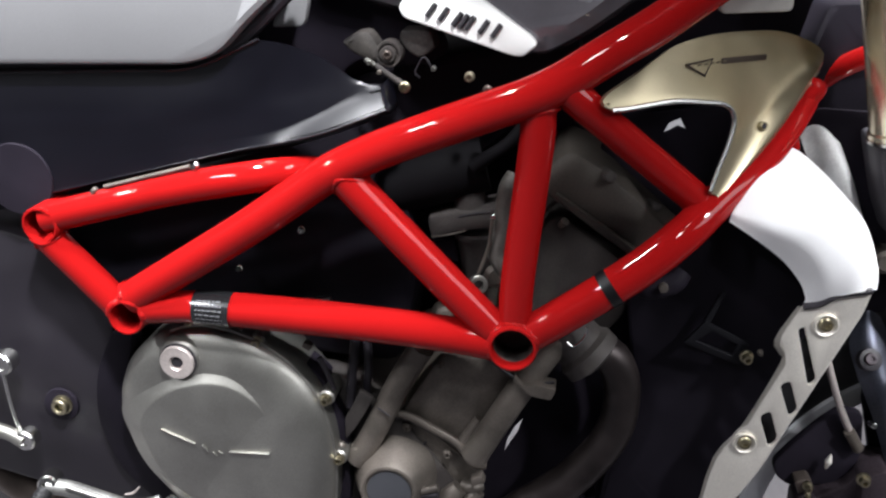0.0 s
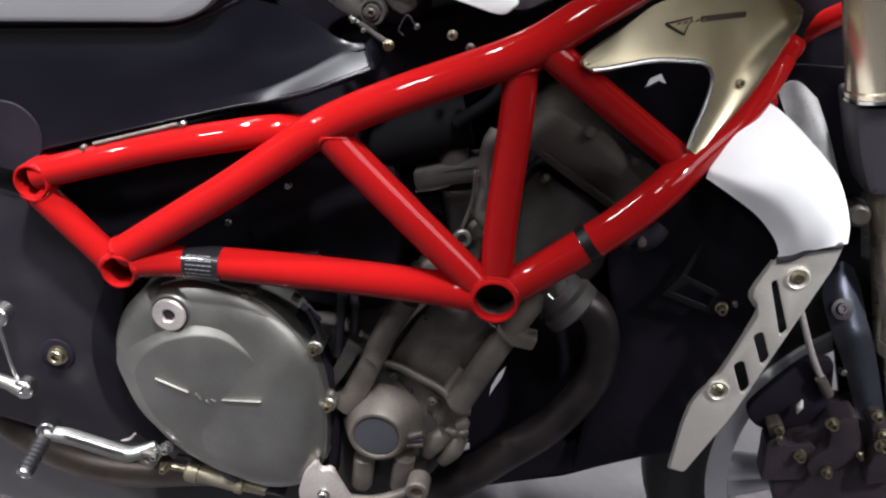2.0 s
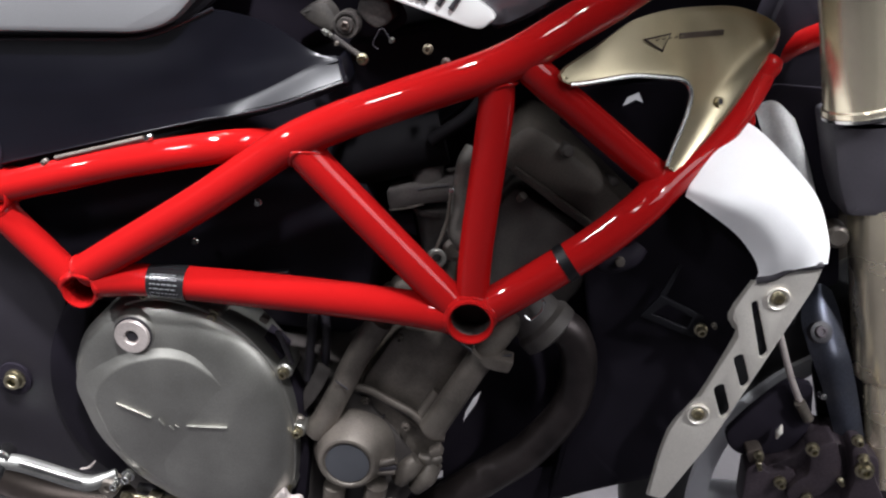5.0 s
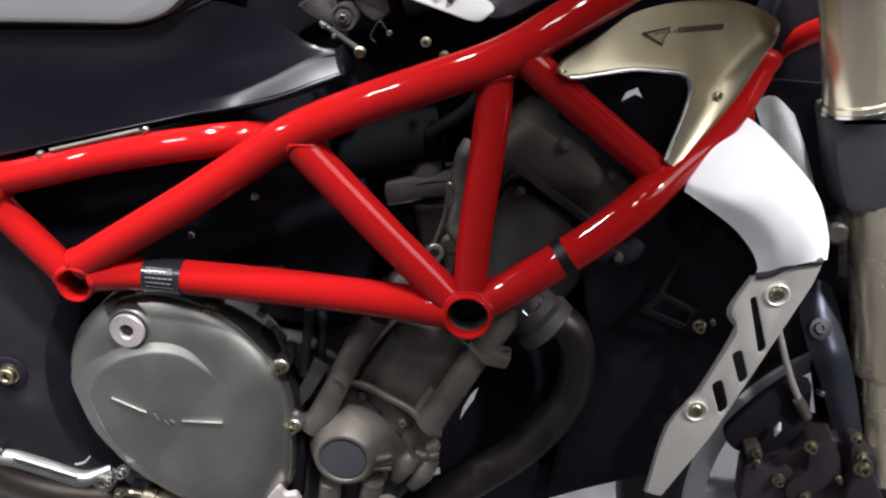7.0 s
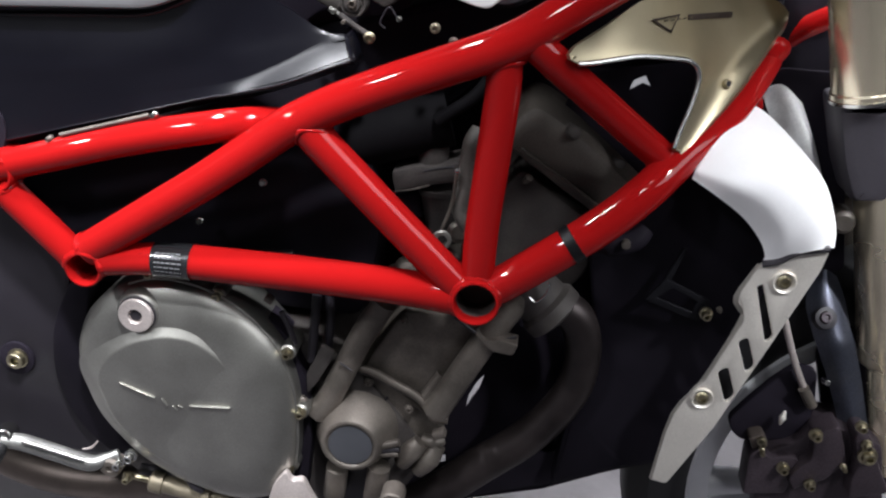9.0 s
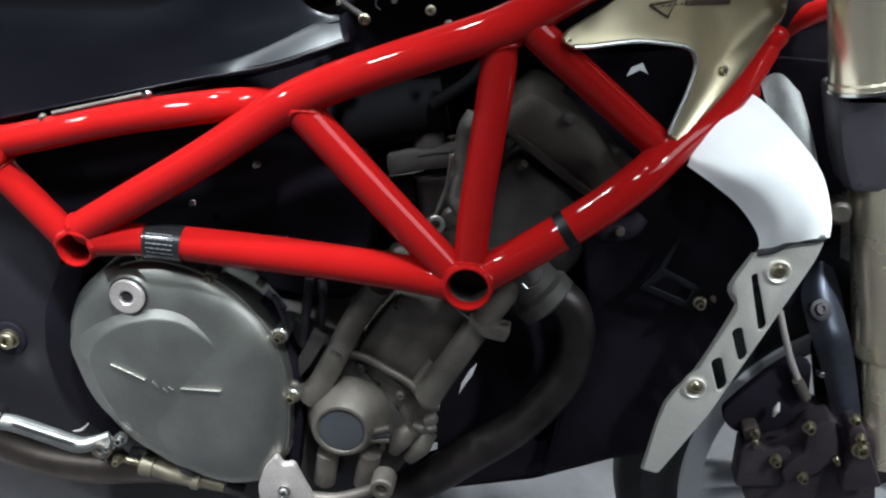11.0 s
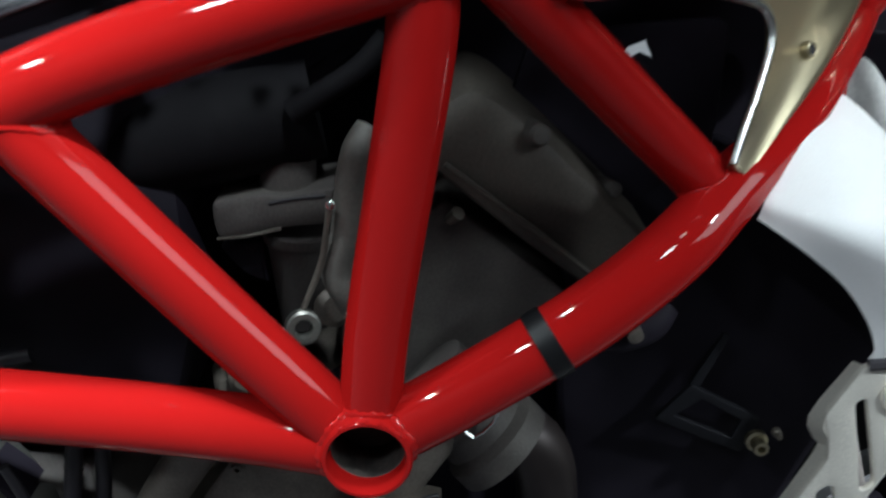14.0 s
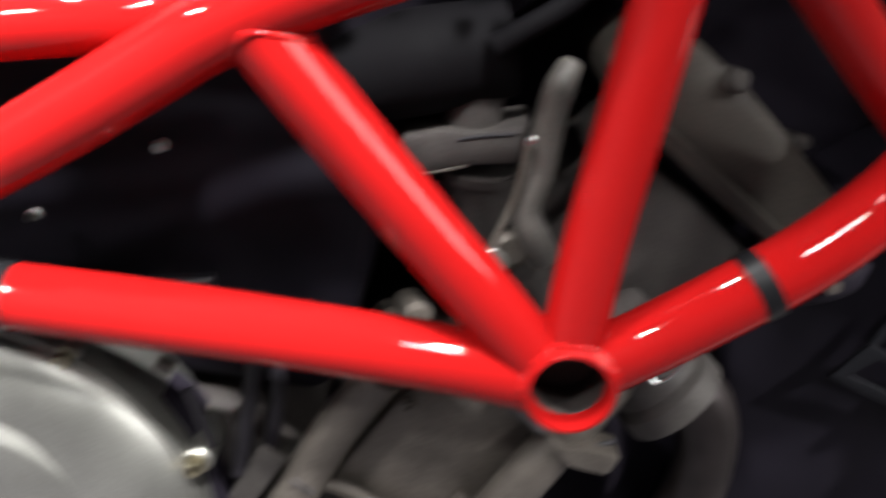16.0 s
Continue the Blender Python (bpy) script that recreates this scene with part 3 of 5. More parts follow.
    part("hose_plate", slab(rounded([(-0.127, 0.030, 0.410), (-0.113, 0.030, 0.405), (-0.118, 0.030, 0.385), (-0.124, 0.030, 0.366), (-0.131, 0.030, 0.351), (-0.136, 0.030, 0.373)], 0.003), 0.004, 0.0012), CASTDARK, moto)
    for p in ((-0.133, 0.028, 0.342),):
        part("case_stub", lathe(p, (0.3, -1, 0.2), [(0, -0.02), (0.0055, -0.02), (0.005, 0.0), (0.003, 0.002), (0, 0.002)], 14), CAST, moto)
    part("cable_clip", block((-0.188, 0.020, 0.448), (-0.180, 0.020, 0.445), 0.006, 0.008, 0.001), CAST, moto)
    # leaning cylinder block with coolant pipe and stud tower
    blk = part("cylinder_block", slab(rounded([(-0.087, 0.052, 0.372), (-0.081, 0.052, 0.398), (-0.061, 0.052, 0.456), (0.019, 0.052, 0.474), (0.024, 0.052, 0.453), (0.001, 0.052, 0.356), (-0.010, 0.052, 0.348), (-0.048, 0.052, 0.374)], 0.006), 0.36, 0.004), CAST, moto, "oxidised cast cylinder block")
    part("coolant_pipe", sweep([(-0.118, 0.038, 0.327), (-0.11, 0.038, 0.347), (-0.101, 0.038, 0.385), (-0.092, 0.038, 0.427), (-0.079, 0.038, 0.468)], [0.0128, 0.0124, 0.0122, 0.0122, 0.0122], 24), CAST, blk)
    part("pipe_seam", sweep([(-0.107, 0.024, 0.4), (-0.093, 0.024, 0.394)], 0.0008, 8), JETBLACK, blk)
    part("stud_tower", sweep([(-0.005, 0.040, 0.364), (0.008, 0.038, 0.411), (0.023, 0.038, 0.461), (0.043, 0.050, 0.507)], [0.0135, 0.0132, 0.013, 0.0125], 24), CAST, blk)
    part("tower_rib", sweep([(-0.017, 0.050, 0.372), (-0.008, 0.050, 0.402)], [0.007, 0.006], 14), CAST, blk)
    part("block_flange", sweep([(-0.089, 0.045, 0.386), (-0.073, 0.045, 0.386), (-0.052, 0.045, 0.38), (-0.028, 0.045, 0.373), (-0.014, 0.045, 0.364), (-0.003, 0.045, 0.354), (0.01, 0.045, 0.355)], [0.0035, 0.004, 0.0042, 0.0044, 0.005, 0.0058, 0.0048], 14), CAST, blk)
    part("flange_gap", sweep([(-0.089, 0.047, 0.3805), (-0.073, 0.047, 0.3805), (-0.052, 0.047, 0.3745), (-0.028, 0.047, 0.3675), (-0.014, 0.047, 0.3585), (-0.003, 0.047, 0.3485), (0.01, 0.047, 0.3495)], 0.0018, 8), JETBLACK, blk)
    part("case_top", slab(rounded([(-0.116, 0.055, 0.330), (-0.094, 0.055, 0.381), (-0.064, 0.055, 0.378), (-0.024, 0.055, 0.355), (0.003, 0.055, 0.340), (0.011, 0.055, 0.318), (0.001, 0.055, 0.274), (-0.029, 0.055, 0.283), (-0.063, 0.055, 0.301), (-0.108, 0.055, 0.286)], 0.006), 0.3, 0.006), CAST, blk)
    part("case_rib", sweep([(-0.056, 0.052, 0.351), (-0.064, 0.052, 0.337), (-0.066, 0.052, 0.322)], 0.0025, 10), CAST, blk)
    for p, r in (((-0.076, 0.050, 0.370), 0.0032), ((-0.030, 0.050, 0.352), 0.0035), ((-0.058, 0.050, 0.448), 0.003)):
        bolt(p, r, blk, CAST, h=0.004)
    part("casting_line", sweep([(-0.054, 0.053, 0.357), (-0.06, 0.053, 0.341), (-0.066, 0.053, 0.325)], 0.0011, 8), JETBLACK, blk)
    part("hose_bracket", slab(rounded([(0.010, 0.020, 0.470), (0.020, 0.020, 0.466), (0.032, 0.020, 0.470), (0.051, 0.020, 0.471), (0.049, 0.020, 0.458), (0.037, 0.020, 0.457), (0.028, 0.020, 0.457)], 0.003), 0.02, 0.0015), CAST, blk)
    part("plug_lead", sweep([(-0.018, 0.030, 0.479), (0.007, 0.028, 0.469), (0.026, 0.026, 0.464), (0.048, 0.030, 0.473)], 0.0016, 8), JETBLACK, blk)
    # exhaust flange lump and clip
    part("exhaust_port", lathe((0.070, 0.060, 0.498), (0.85, -0.1, -0.5), [(0, -0.05), (0.024, -0.05), (0.026, -0.005), (0.03, 0.0), (0.03, 0.012), (0.02, 0.016), (0, 0.016)], 28), CASTDARK, blk)
    part("clip", sweep([(0.048, 0.03, 0.516), (0.055, 0.03, 0.513), (0.062, 0.03, 0.524), (0.062, 0.03, 0.534), (0.06, 0.03, 0.534)], 0.0012, 8, n=2), STEEL, blk)
    # pump housing
    pc = V((-0.077, 0.015, 0.315)) * Vector((1, 0, 1)) + Vector((0, 0.034, 0))
    pump = part("water_pump", lathe(pc, (0, -1, 0), [(0.045, -0.03), (0.0425, -0.012), (0.0385, -0.002), (0.0345, 0.007), (0.0315, 0.0135), (0.0298, 0.0165), (0.0285, 0.0185), (0.0262, 0.0192), (0.0242, 0.0185), (0.0232, 0.0165), (0, 0.0165)], 48), CAST, moto, "round cast water pump housing")
    part("pump_face", lathe(pc - Vector((0, 0.0168, 0)), (0, -1, 0), [(0.0222, -0.002), (0.022, 0.0006), (0.012, 0.0012), (0, 0.0014)], 36), PUMPFACE, pump)
    part("pump_lug", sweep([(-0.049, 0.024, 0.318), (-0.031, 0.024, 0.329)], 0.0042, 14), CAST, pump)
    part("lug_band", sweep([(-0.047, 0.025, 0.313), (-0.029, 0.025, 0.321)], 0.004, 12), JETBLACK, pump)
    part("pump_lug", sweep([(-0.046, 0.024, 0.309), (-0.029, 0.024, 0.315)], 0.0032, 14), CAST, pump)
    for p, q in (((-0.085, 0.030, 0.276), (-0.082, 0.035, 0.236)), ((-0.044, 0.030, 0.290), (-0.041, 0.035, 0.246))):
        part("pump_leg", sweep([p, q], 0.0115, 18), CAST, pump)
    # black slab paints the shade between the pump legs
    part("pump_shade", slab(rounded([(-0.078, 0.045, 0.267), (-0.050, 0.045, 0.276), (-0.042, 0.045, 0.226), (-0.071, 0.045, 0.216)], 0.003), 0.02, 0.001), JETBLACK, pump)
    # loom and connectors by the pump
    for pts, r in (([(-0.023, 0.042, 0.293), (-0.017, 0.040, 0.310), (-0.010, 0.042, 0.323)], [0.009, 0.0115, 0.009]), ([(-0.005, 0.045, 0.286), (0.003, 0.042, 0.305), (0.008, 0.046, 0.322)], [0.008, 0.0105, 0.008]), ([(-0.008, 0.050, 0.322), (0.003, 0.046, 0.324), (0.012, 0.050, 0.327)], [0.006, 0.008, 0.005])):
        part("connector", sweep(pts, r, 14), CAST, moto)
    part("connector_clip", block((0.000, 0.030, 0.340), (0.010, 0.030, 0.348), 0.008, 0.01, 0.001), CAST, moto)
    # stand bracket under the engine
    br = part("lower_bracket", slab(rounded([(-0.143, 0.000, 0.232), (-0.141, 0.000, 0.258), (-0.132, 0.000, 0.277), (-0.124, 0.000, 0.266), (-0.114, 0.000, 0.273), (-0.104, 0.000, 0.259), (-0.082, -0.000, 0.232), (-0.095, 0.000, 0.199), (-0.128, 0.000, 0.187)], 0.006), 0.008, 0.002), LOWBRACKET, moto, "pale aluminium lower bracket")
    bolt((-0.116, -0.001, 0.239), 0.0045, br, STEEL)
    part("lower_arm", sweep([(-0.103, 0.010, 0.228), (-0.067, 0.010, 0.237), (-0.037, 0.010, 0.257), (-0.023, 0.010, 0.270)], [0.007, 0.006, 0.006, 0.007], 16), CAST, moto)
    part("arm_eye", lathe((-0.023, 0.004, 0.275), (0, -1, 0), [(0.012, -0.015), (0.012, 0.006), (0.0105, 0.0075), (0.0065, 0.0075), (0.006, 0.003), (0, 0.003)], 24), CAST, moto)
    # exhaust headers, one for each cylinder
    for dy in (0.0, 0.27):
        d = Vector((0, dy, 0))
        pts = [(0.071, 0.075, 0.493), (0.100, 0.075, 0.489), (0.119, 0.075, 0.456), (0.122, 0.075, 0.406), (0.099, 0.078, 0.344), (0.059, 0.080, 0.288), (0.012, 0.085, 0.222), (-0.064, 0.090, 0.146)]
        part("exhaust_header", sweep([V(p) + d for p in pts], [0.017, 0.018, 0.018, 0.018, 0.019, 0.02, 0.02, 0.02], 24), PIPE, moto, "dark heat-stained header pipe")
    part("under_pipe", sweep([(-0.636, 0.100, 0.181), (-0.545, 0.100, 0.147), (-0.487, 0.100, 0.117), (-0.422, 0.100, 0.103), (-0.351, 0.100, 0.111), (-0.264, 0.110, 0.134), (-0.170, 0.130, 0.129)], 0.022, 24), BROWN, moto, "bronzed steel exhaust pipe")
    # head and valve cover behind the frame
    part("cylinder_head", slab(rounded([(0.006, 0.100, 0.599), (0.013, 0.100, 0.610), (0.102, 0.100, 0.571), (0.101, 0.100, 0.521), (0.080, 0.100, 0.484), (0.000, 0.100, 0.464), (-0.025, 0.100, 0.517)], 0.01), 0.25, 0.005), CASTDARK, blk)
    cover = [(-0.012, 0.088, 0.647), (-0.003, 0.088, 0.664), (0.007, 0.088, 0.674), (0.023, 0.088, 0.672), (0.055, 0.088, 0.658), (0.091, 0.088, 0.639), (0.126, 0.088, 0.619), (0.159, 0.088, 0.602), (0.136, 0.088, 0.567), (0.103, 0.088, 0.582), (0.058, 0.088, 0.6), (0.015, 0.088, 0.619), (-0.006, 0.088, 0.628)]
    vc = part("valve_cover", slab(rounded(cover, 0.008, 4), 0.28, 0.009), VALVE, moto, "dusty cast valve cover")
    part("cover_ridge", sweep([(0.006, 0.086, 0.632), (0.058, 0.085, 0.612), (0.128, 0.086, 0.582)], 0.0018, 12), VALVE, vc)
    part("cover_knob", lathe((0.048, 0.085, 0.660), (0.3, -1, 0.2), [(0, -0.02), (0.0075, -0.02), (0.0062, 0.0), (0.0045, 0.002), (0, 0.0025)], 18), CASTDARK, moto)
    part("cover_knob", lathe((0.099, 0.100, 0.639), (0.3, -1, 0.2), [(0, -0.02), (0.005, -0.02), (0.004, 0.002), (0, 0.003)], 14), CASTDARK, moto)
    part("head_nub", sweep([(0.018, 0.095, 0.600), (0.021, 0.090, 0.607)], [0.003, 0.004], 10), CAST, moto)
    # intake boots
    boot = part("intake_boot", slab(rounded([(-0.105, 0.085, 0.579), (-0.085, 0.085, 0.589), (-0.065, 0.085, 0.595), (-0.043, 0.085, 0.606), (-0.037, 0.085, 0.586), (-0.066, 0.085, 0.575), (-0.097, 0.085, 0.559), (-0.102, 0.085, 0.568)], 0.004), 0.045, 0.003), CASTDARK, moto, "dusty grey intake boot")
    part("boot_neck", sweep([(-0.068, 0.105, 0.582), (-0.073, 0.105, 0.609)], [0.0155, 0.0145], 24), CASTDARK, boot)
    part("boot_neck", sweep([(-0.058, 0.105, 0.569), (-0.05, 0.105, 0.545), (-0.04, 0.105, 0.517)], [0.019, 0.0175, 0.0165], 24), CASTDARK, boot)
    part("boot_clamp", sweep([(-0.058, 0.105, 0.569), (-0.057, 0.105, 0.564)], 0.0205, 24), CASTDARK, boot)
    part("boot_slit", sweep([(-0.076, 0.085, 0.587), (-0.064, 0.085, 0.593), (-0.049, 0.085, 0.599)], 0.0009, 8), JETBLACK, boot)
    # lighter strip paints the highlight along the flange's lower edge
    part("boot_edge_highlight", sweep([(-0.098, 0.085, 0.56), (-0.083, 0.085, 0.566), (-0.067, 0.085, 0.575)], 0.0009, 8), CAST, boot)
    # darker plate at the boot's lower left
    part("boot_dark_plate", slab(rounded([(-0.099, 0.1, 0.549), (-0.076, 0.1, 0.559), (-0.066, 0.1, 0.534), (-0.082, 0.1, 0.536)], 0.004), 0.02, 0.003), DARK, boot)
    part("coolant_hose", sweep([(-0.037, 0.075, 0.644), (-0.039, 0.070, 0.632), (-0.038, 0.068, 0.614), (-0.034, 0.068, 0.589), (-0.034, 0.068, 0.568), (-0.024, 0.070, 0.554), (-0.013, 0.080, 0.542)], [0.006, 0.0078, 0.0078, 0.0078, 0.0082, 0.0085, 0.0085], 18), HOSE, moto, "dusty grey hose")
    rod = part("vent_rod", sweep([(-0.045, 0.060, 0.604), (-0.044, 0.060, 0.593), (-0.042, 0.060, 0.573), (-0.045, 0.060, 0.547), (-0.046, 0.060, 0.543)], [0.0022, 0.0016, 0.002, 0.0016, 0.0018], 10), CAST, moto)
    part("rod_tip", lathe((-0.045, 0.058, 0.605), (0, -1, 0), [(0, -0.003), (0.0026, -0.001), (0.0026, 0.001), (0, 0.003)], 12), STEEL, rod)
    part("banjo_ring", lathe((-0.043, 0.056, 0.537), (0.25, -1, 0.25), [(0.0045, -0.003), (0.0092, -0.003), (0.0092, 0.0025), (0.008, 0.0035), (0.0052, 0.0035), (0.0045, 0.0025), (0.0045, -0.003)], 24), COVER, moto)
    for p, r in (((-0.067, 0.070, 0.490), 0.009), ((-0.076, 0.080, 0.477), 0.007), ((-0.029, 0.090, 0.535), 0.012)):
        part("casting_boss", lathe(p, (0.2, -1, 0.3), [(0, -0.03), (r, -0.03), (r * 0.95, 0.0), (r * 0.6, 0.004), (0, 0.004)], 16), CAST, moto)
    # dark trumpet and hose above
    part("air_trumpet", sweep([(-0.175, 0.110, 0.571), (-0.141, 0.105, 0.595), (-0.105, 0.105, 0.616), (-0.065, 0.110, 0.636)], [0.022, 0.027, 0.028, 0.026], 24), TRUMPET, moto)
    part("breather_hose", sweep([(-0.074, 0.080, 0.639), (-0.064, 0.078, 0.651), (-0.048, 0.080, 0.669), (-0.039, 0.085, 0.686)], [0.007, 0.006, 0.006, 0.006], 14), TRUMPET, moto)


engine()


def bodywork():
    # side panel: flares out to a lit ledge at its front lower corner
    lip = [(-0.572, 0.02, 0.613), (-0.472, 0.02, 0.64), (-0.384, 0.02, 0.663), (-0.326, 0.02, 0.679), (-0.292, 0.02, 0.701), (-0.269, 0.018, 0.718), (-0.222, 0.018, 0.718), (-0.182, 0.0185, 0.705), (-0.163, 0.0215, 0.706)]
    mid = [(-0.568, 0.014, 0.578), (-0.467, 0.014, 0.605), (-0.379, 0.014, 0.629), (-0.319, 0.014, 0.650), (-0.283, 0.015, 0.669), (-0.251, 0.016, 0.682), (-0.215, 0.016, 0.695), (-0.182, 0.017, 0.702), (-0.163, 0.020, 0.705)]
    fold = [(-0.570, 0.014, 0.526), (-0.466, 0.014, 0.557), (-0.376, 0.014, 0.590), (-0.313, 0.014, 0.616), (-0.273, 0.013, 0.633), (-0.240, 0.011, 0.649), (-0.210, 0.012, 0.670), (-0.180, 0.015, 0.695), (-0.161, 0.018, 0.704)]
    edge = [(-0.57, 0.013, 0.488), (-0.465, 0.013, 0.525), (-0.374, 0.013, 0.57), (-0.309, 0.013, 0.603), (-0.266, 0.011, 0.625), (-0.23, 0.004, 0.642), (-0.197, -0.001, 0.66), (-0.17, 0.001, 0.678), (-0.151, 0.005, 0.69)]
    under = [(-0.598, 0.050, 0.450), (-0.486, 0.050, 0.499), (-0.391, 0.050, 0.547), (-0.323, 0.050, 0.583), (-0.278, 0.050, 0.606), (-0.238, 0.045, 0.625), (-0.205, 0.040, 0.644), (-0.175, 0.040, 0.663), (-0.155, 0.040, 0.678)]
    facet = [[Vector((p[0] + (q[0] - p[0]) * k, p[1] + (q[1] - p[1]) * k ** 1.25, p[2] + (q[2] - p[2]) * k)) for p, q in zip(fold, edge)] for k in (0.15, 0.35, 0.55, 0.75, 0.92)]
    upper = [[V(p).lerp(V(q), k) for p, q in zip(mid, fold)] for k in (0.5, 0.8, 0.93)]
    back = [V(p).lerp(V(q), 0.15) for p, q in zip(edge, under)]
    panel = part("side_panel", skin([lip, mid, *upper, fold, *facet, edge, back, under], 0.003, 4), PANEL, moto, "satin black side panel", sharp=50)
    tip = [V(p) for p in (lip[-1], mid[-1], fold[-1], edge[-1], under[-1])]
    core = (V(mid[-1]) + V(edge[-1])) / 2
    wrap = [tip]
    for dx, dy, shrink in ((0.0016, 0.0006, 0.985), (0.0028, 0.0022, 0.96), (0.003, 0.006, 0.94), (0.002, 0.04, 0.92)):
        wrap.append([Vector((core.x + (p.x - core.x) * shrink + dx, p.y + dy, core.z + (p.z - core.z) * shrink - 0.2 * dx)) for p in tip])
    part("panel_end", skin(wrap, 0.002, 4), PANEL, panel)
    part("panel_gasket", sweep([(-0.579, 0.030, 0.618), (-0.448, 0.030, 0.652), (-0.334, 0.030, 0.682), (-0.300, 0.030, 0.705), (-0.285, 0.030, 0.720), (-0.267, 0.030, 0.745)], 0.0075, 12), JETBLACK, moto)
    part("panel_lip", sweep([(x, y - 0.001, z + 0.001) for x, y, z in lip[:6]], 0.0014, 10), BLACK, panel)
    strut = part("strut_rod", sweep([(-0.381, -0.004, 0.564), (-0.307, -0.002, 0.602)], 0.0019, 12), CAST, moto, "thin bronzed rod")
    bolt((-0.390, -0.003, 0.558), 0.0019, strut, CAST)
    bolt((-0.302, -0.002, 0.604), 0.0019, strut, STEEL)
    # flush dark disc paints a round shade; nothing is hollowed
    part("pivot_shade_disc", lathe((-0.471, 0.012, 0.542), (0, -1, 0), [(0.034, -0.05), (0.034, -0.002), (0.033, 0.0), (0, 0.0)], 32), DARK, moto)
    # painted seat side panel
    seat = part("seat_side_panel", slab(rounded([(-0.623, 0.004, 0.6125), (-0.322, 0.004, 0.686), (-0.297, 0.004, 0.701), (-0.276, 0.006, 0.735), (-0.253, 0.010, 0.765), (-0.262, 0.030, 0.841), (-0.639, 0.030, 0.759)], 0.02, 6), 0.3, 0.006), SILVER, moto, "silver painted seat side panel")
    part("panel_seam", sweep([(-0.298, 0.024, 0.699), (-0.274, 0.024, 0.729), (-0.248, 0.024, 0.765)], 0.006, 10), JETBLACK, seat)
    part("heat_guard", slab(rounded([(-0.269, 0.045, 0.725), (-0.262, 0.045, 0.750), (-0.250, 0.045, 0.767), (-0.240, 0.045, 0.756), (-0.240, 0.045, 0.733)], 0.006), 0.01, 0.002), SILVER, moto)
    tank = part("fuel_tank", slab(rounded([(-0.247, 0.070, 0.757), (-0.200, 0.070, 0.759), (-0.139, 0.068, 0.758), (-0.067, 0.062, 0.749), (-0.037, 0.060, 0.750), (-0.006, 0.060, 0.776), (0.070, 0.080, 0.861), (0.043, 0.100, 0.951), (-0.270, 0.100, 0.885)], 0.02, 5), 0.3, 0.018), TANKGREY, moto, "grey metallic fuel tank")
    # unseen bulge added to shade the right-hand tubes from above
    rows = [[Vector((x, 0.075, 0.83 + 0.1 * (x + 0.25))) for x in (-0.27, -0.1, 0.08, 0.22)], [Vector((x, 0.0, 0.89 + 0.14 * (x + 0.25))) for x in (-0.27, -0.1, 0.08, 0.24)],
            [Vector((x, y, 0.97 + 0.14 * (x + 0.25))) for x, y in ((-0.27, -0.02), (-0.1, -0.05), (0.08, -0.075), (0.24, -0.06))], [Vector((x, 0.03, 1.06 + 0.1 * (x + 0.25))) for x in (-0.27, -0.1, 0.08, 0.22)],
            [Vector((x, 0.24, 1.1 + 0.1 * (x + 0.25))) for x in (-0.27, -0.1, 0.08, 0.2)]]
    part("tank_shade_bulge", skin(rows, 0.003), TANKGREY, tank)
    badge = part("tank_badge", slab(rounded([(-0.166, 0.055, 0.766), (-0.164, 0.058, 0.773), (-0.125, 0.058, 0.788), (-0.101, 0.058, 0.789), (-0.049, 0.052, 0.768), (-0.044, 0.050, 0.763), (-0.054, 0.050, 0.751), (-0.064, 0.050, 0.750), (-0.159, 0.050, 0.759)], 0.004, 4), 0.02, 0.002), WHITE, moto, "white badge with three black marks")
    u = (V((-0.086, 0.048, 0.767)) - V((-0.131, 0.048, 0.770))).normalized()
    w = Vector((-u.z, 0.28, u.x)) + u * 0.35
    for c, bars in (((-0.132, 0.051, 0.770), 0), ((-0.109, 0.051, 0.768), 1), ((-0.086, 0.051, 0.767), 0)):
        c = V(c)
        for k in ((-1, 1), (-1, 0, 1))[bars]:
            mid = c + u * 0.0055 * k
            part("badge_mark", sweep([mid - w * 0.006, mid + w * 0.006], 0.0023, 8), JETBLACK, badge)
    # throttle linkage between panel and tank
    part("throttle_arm", slab(rounded([(-0.21, 0.058, 0.724), (-0.198, 0.058, 0.737), (-0.188, 0.058, 0.74), (-0.179, 0.058, 0.733), (-0.173, 0.058, 0.723), (-0.176, 0.058, 0.714), (-0.185, 0.058, 0.715), (-0.198, 0.058, 0.718)], 0.004, 4), 0.02, 0.005), LINKAGE, moto, "dusty brown throttle arm")
    pul = V((-0.166, 0.05, 0.726))
    wheel = part("throttle_pulley", lathe(pul, (0, -1, 0), [(0, -0.02), (0.0115, -0.02), (0.0115, -0.004), (0.011, -0.002), (0.0092, -0.002), (0.0088, -0.004), (0.0072, -0.004), (0.0068, 0.0), (0.0064, 0.001), (0, 0.001)], 28), LINKAGE, moto, "dusty throttle pulley")
    part("pulley_nut", lathe(pul, (0, -1, 0), [(0, 0.0), (0.0044, 0.0), (0.0042, 0.003), (0.0034, 0.0036), (0.0024, 0.0036), (0.0022, 0.0016), (0, 0.0016)], 6), BROWN, wheel)
    part("linkage_block", slab(rounded([(-0.161, 0.062, 0.747), (-0.136, 0.062, 0.753), (-0.129, 0.062, 0.739), (-0.132, 0.062, 0.734), (-0.141, 0.062, 0.727), (-0.151, 0.062, 0.73), (-0.161, 0.062, 0.737)], 0.003, 3), 0.03, 0.003), LINKAGE, moto, "dusty brown linkage block")
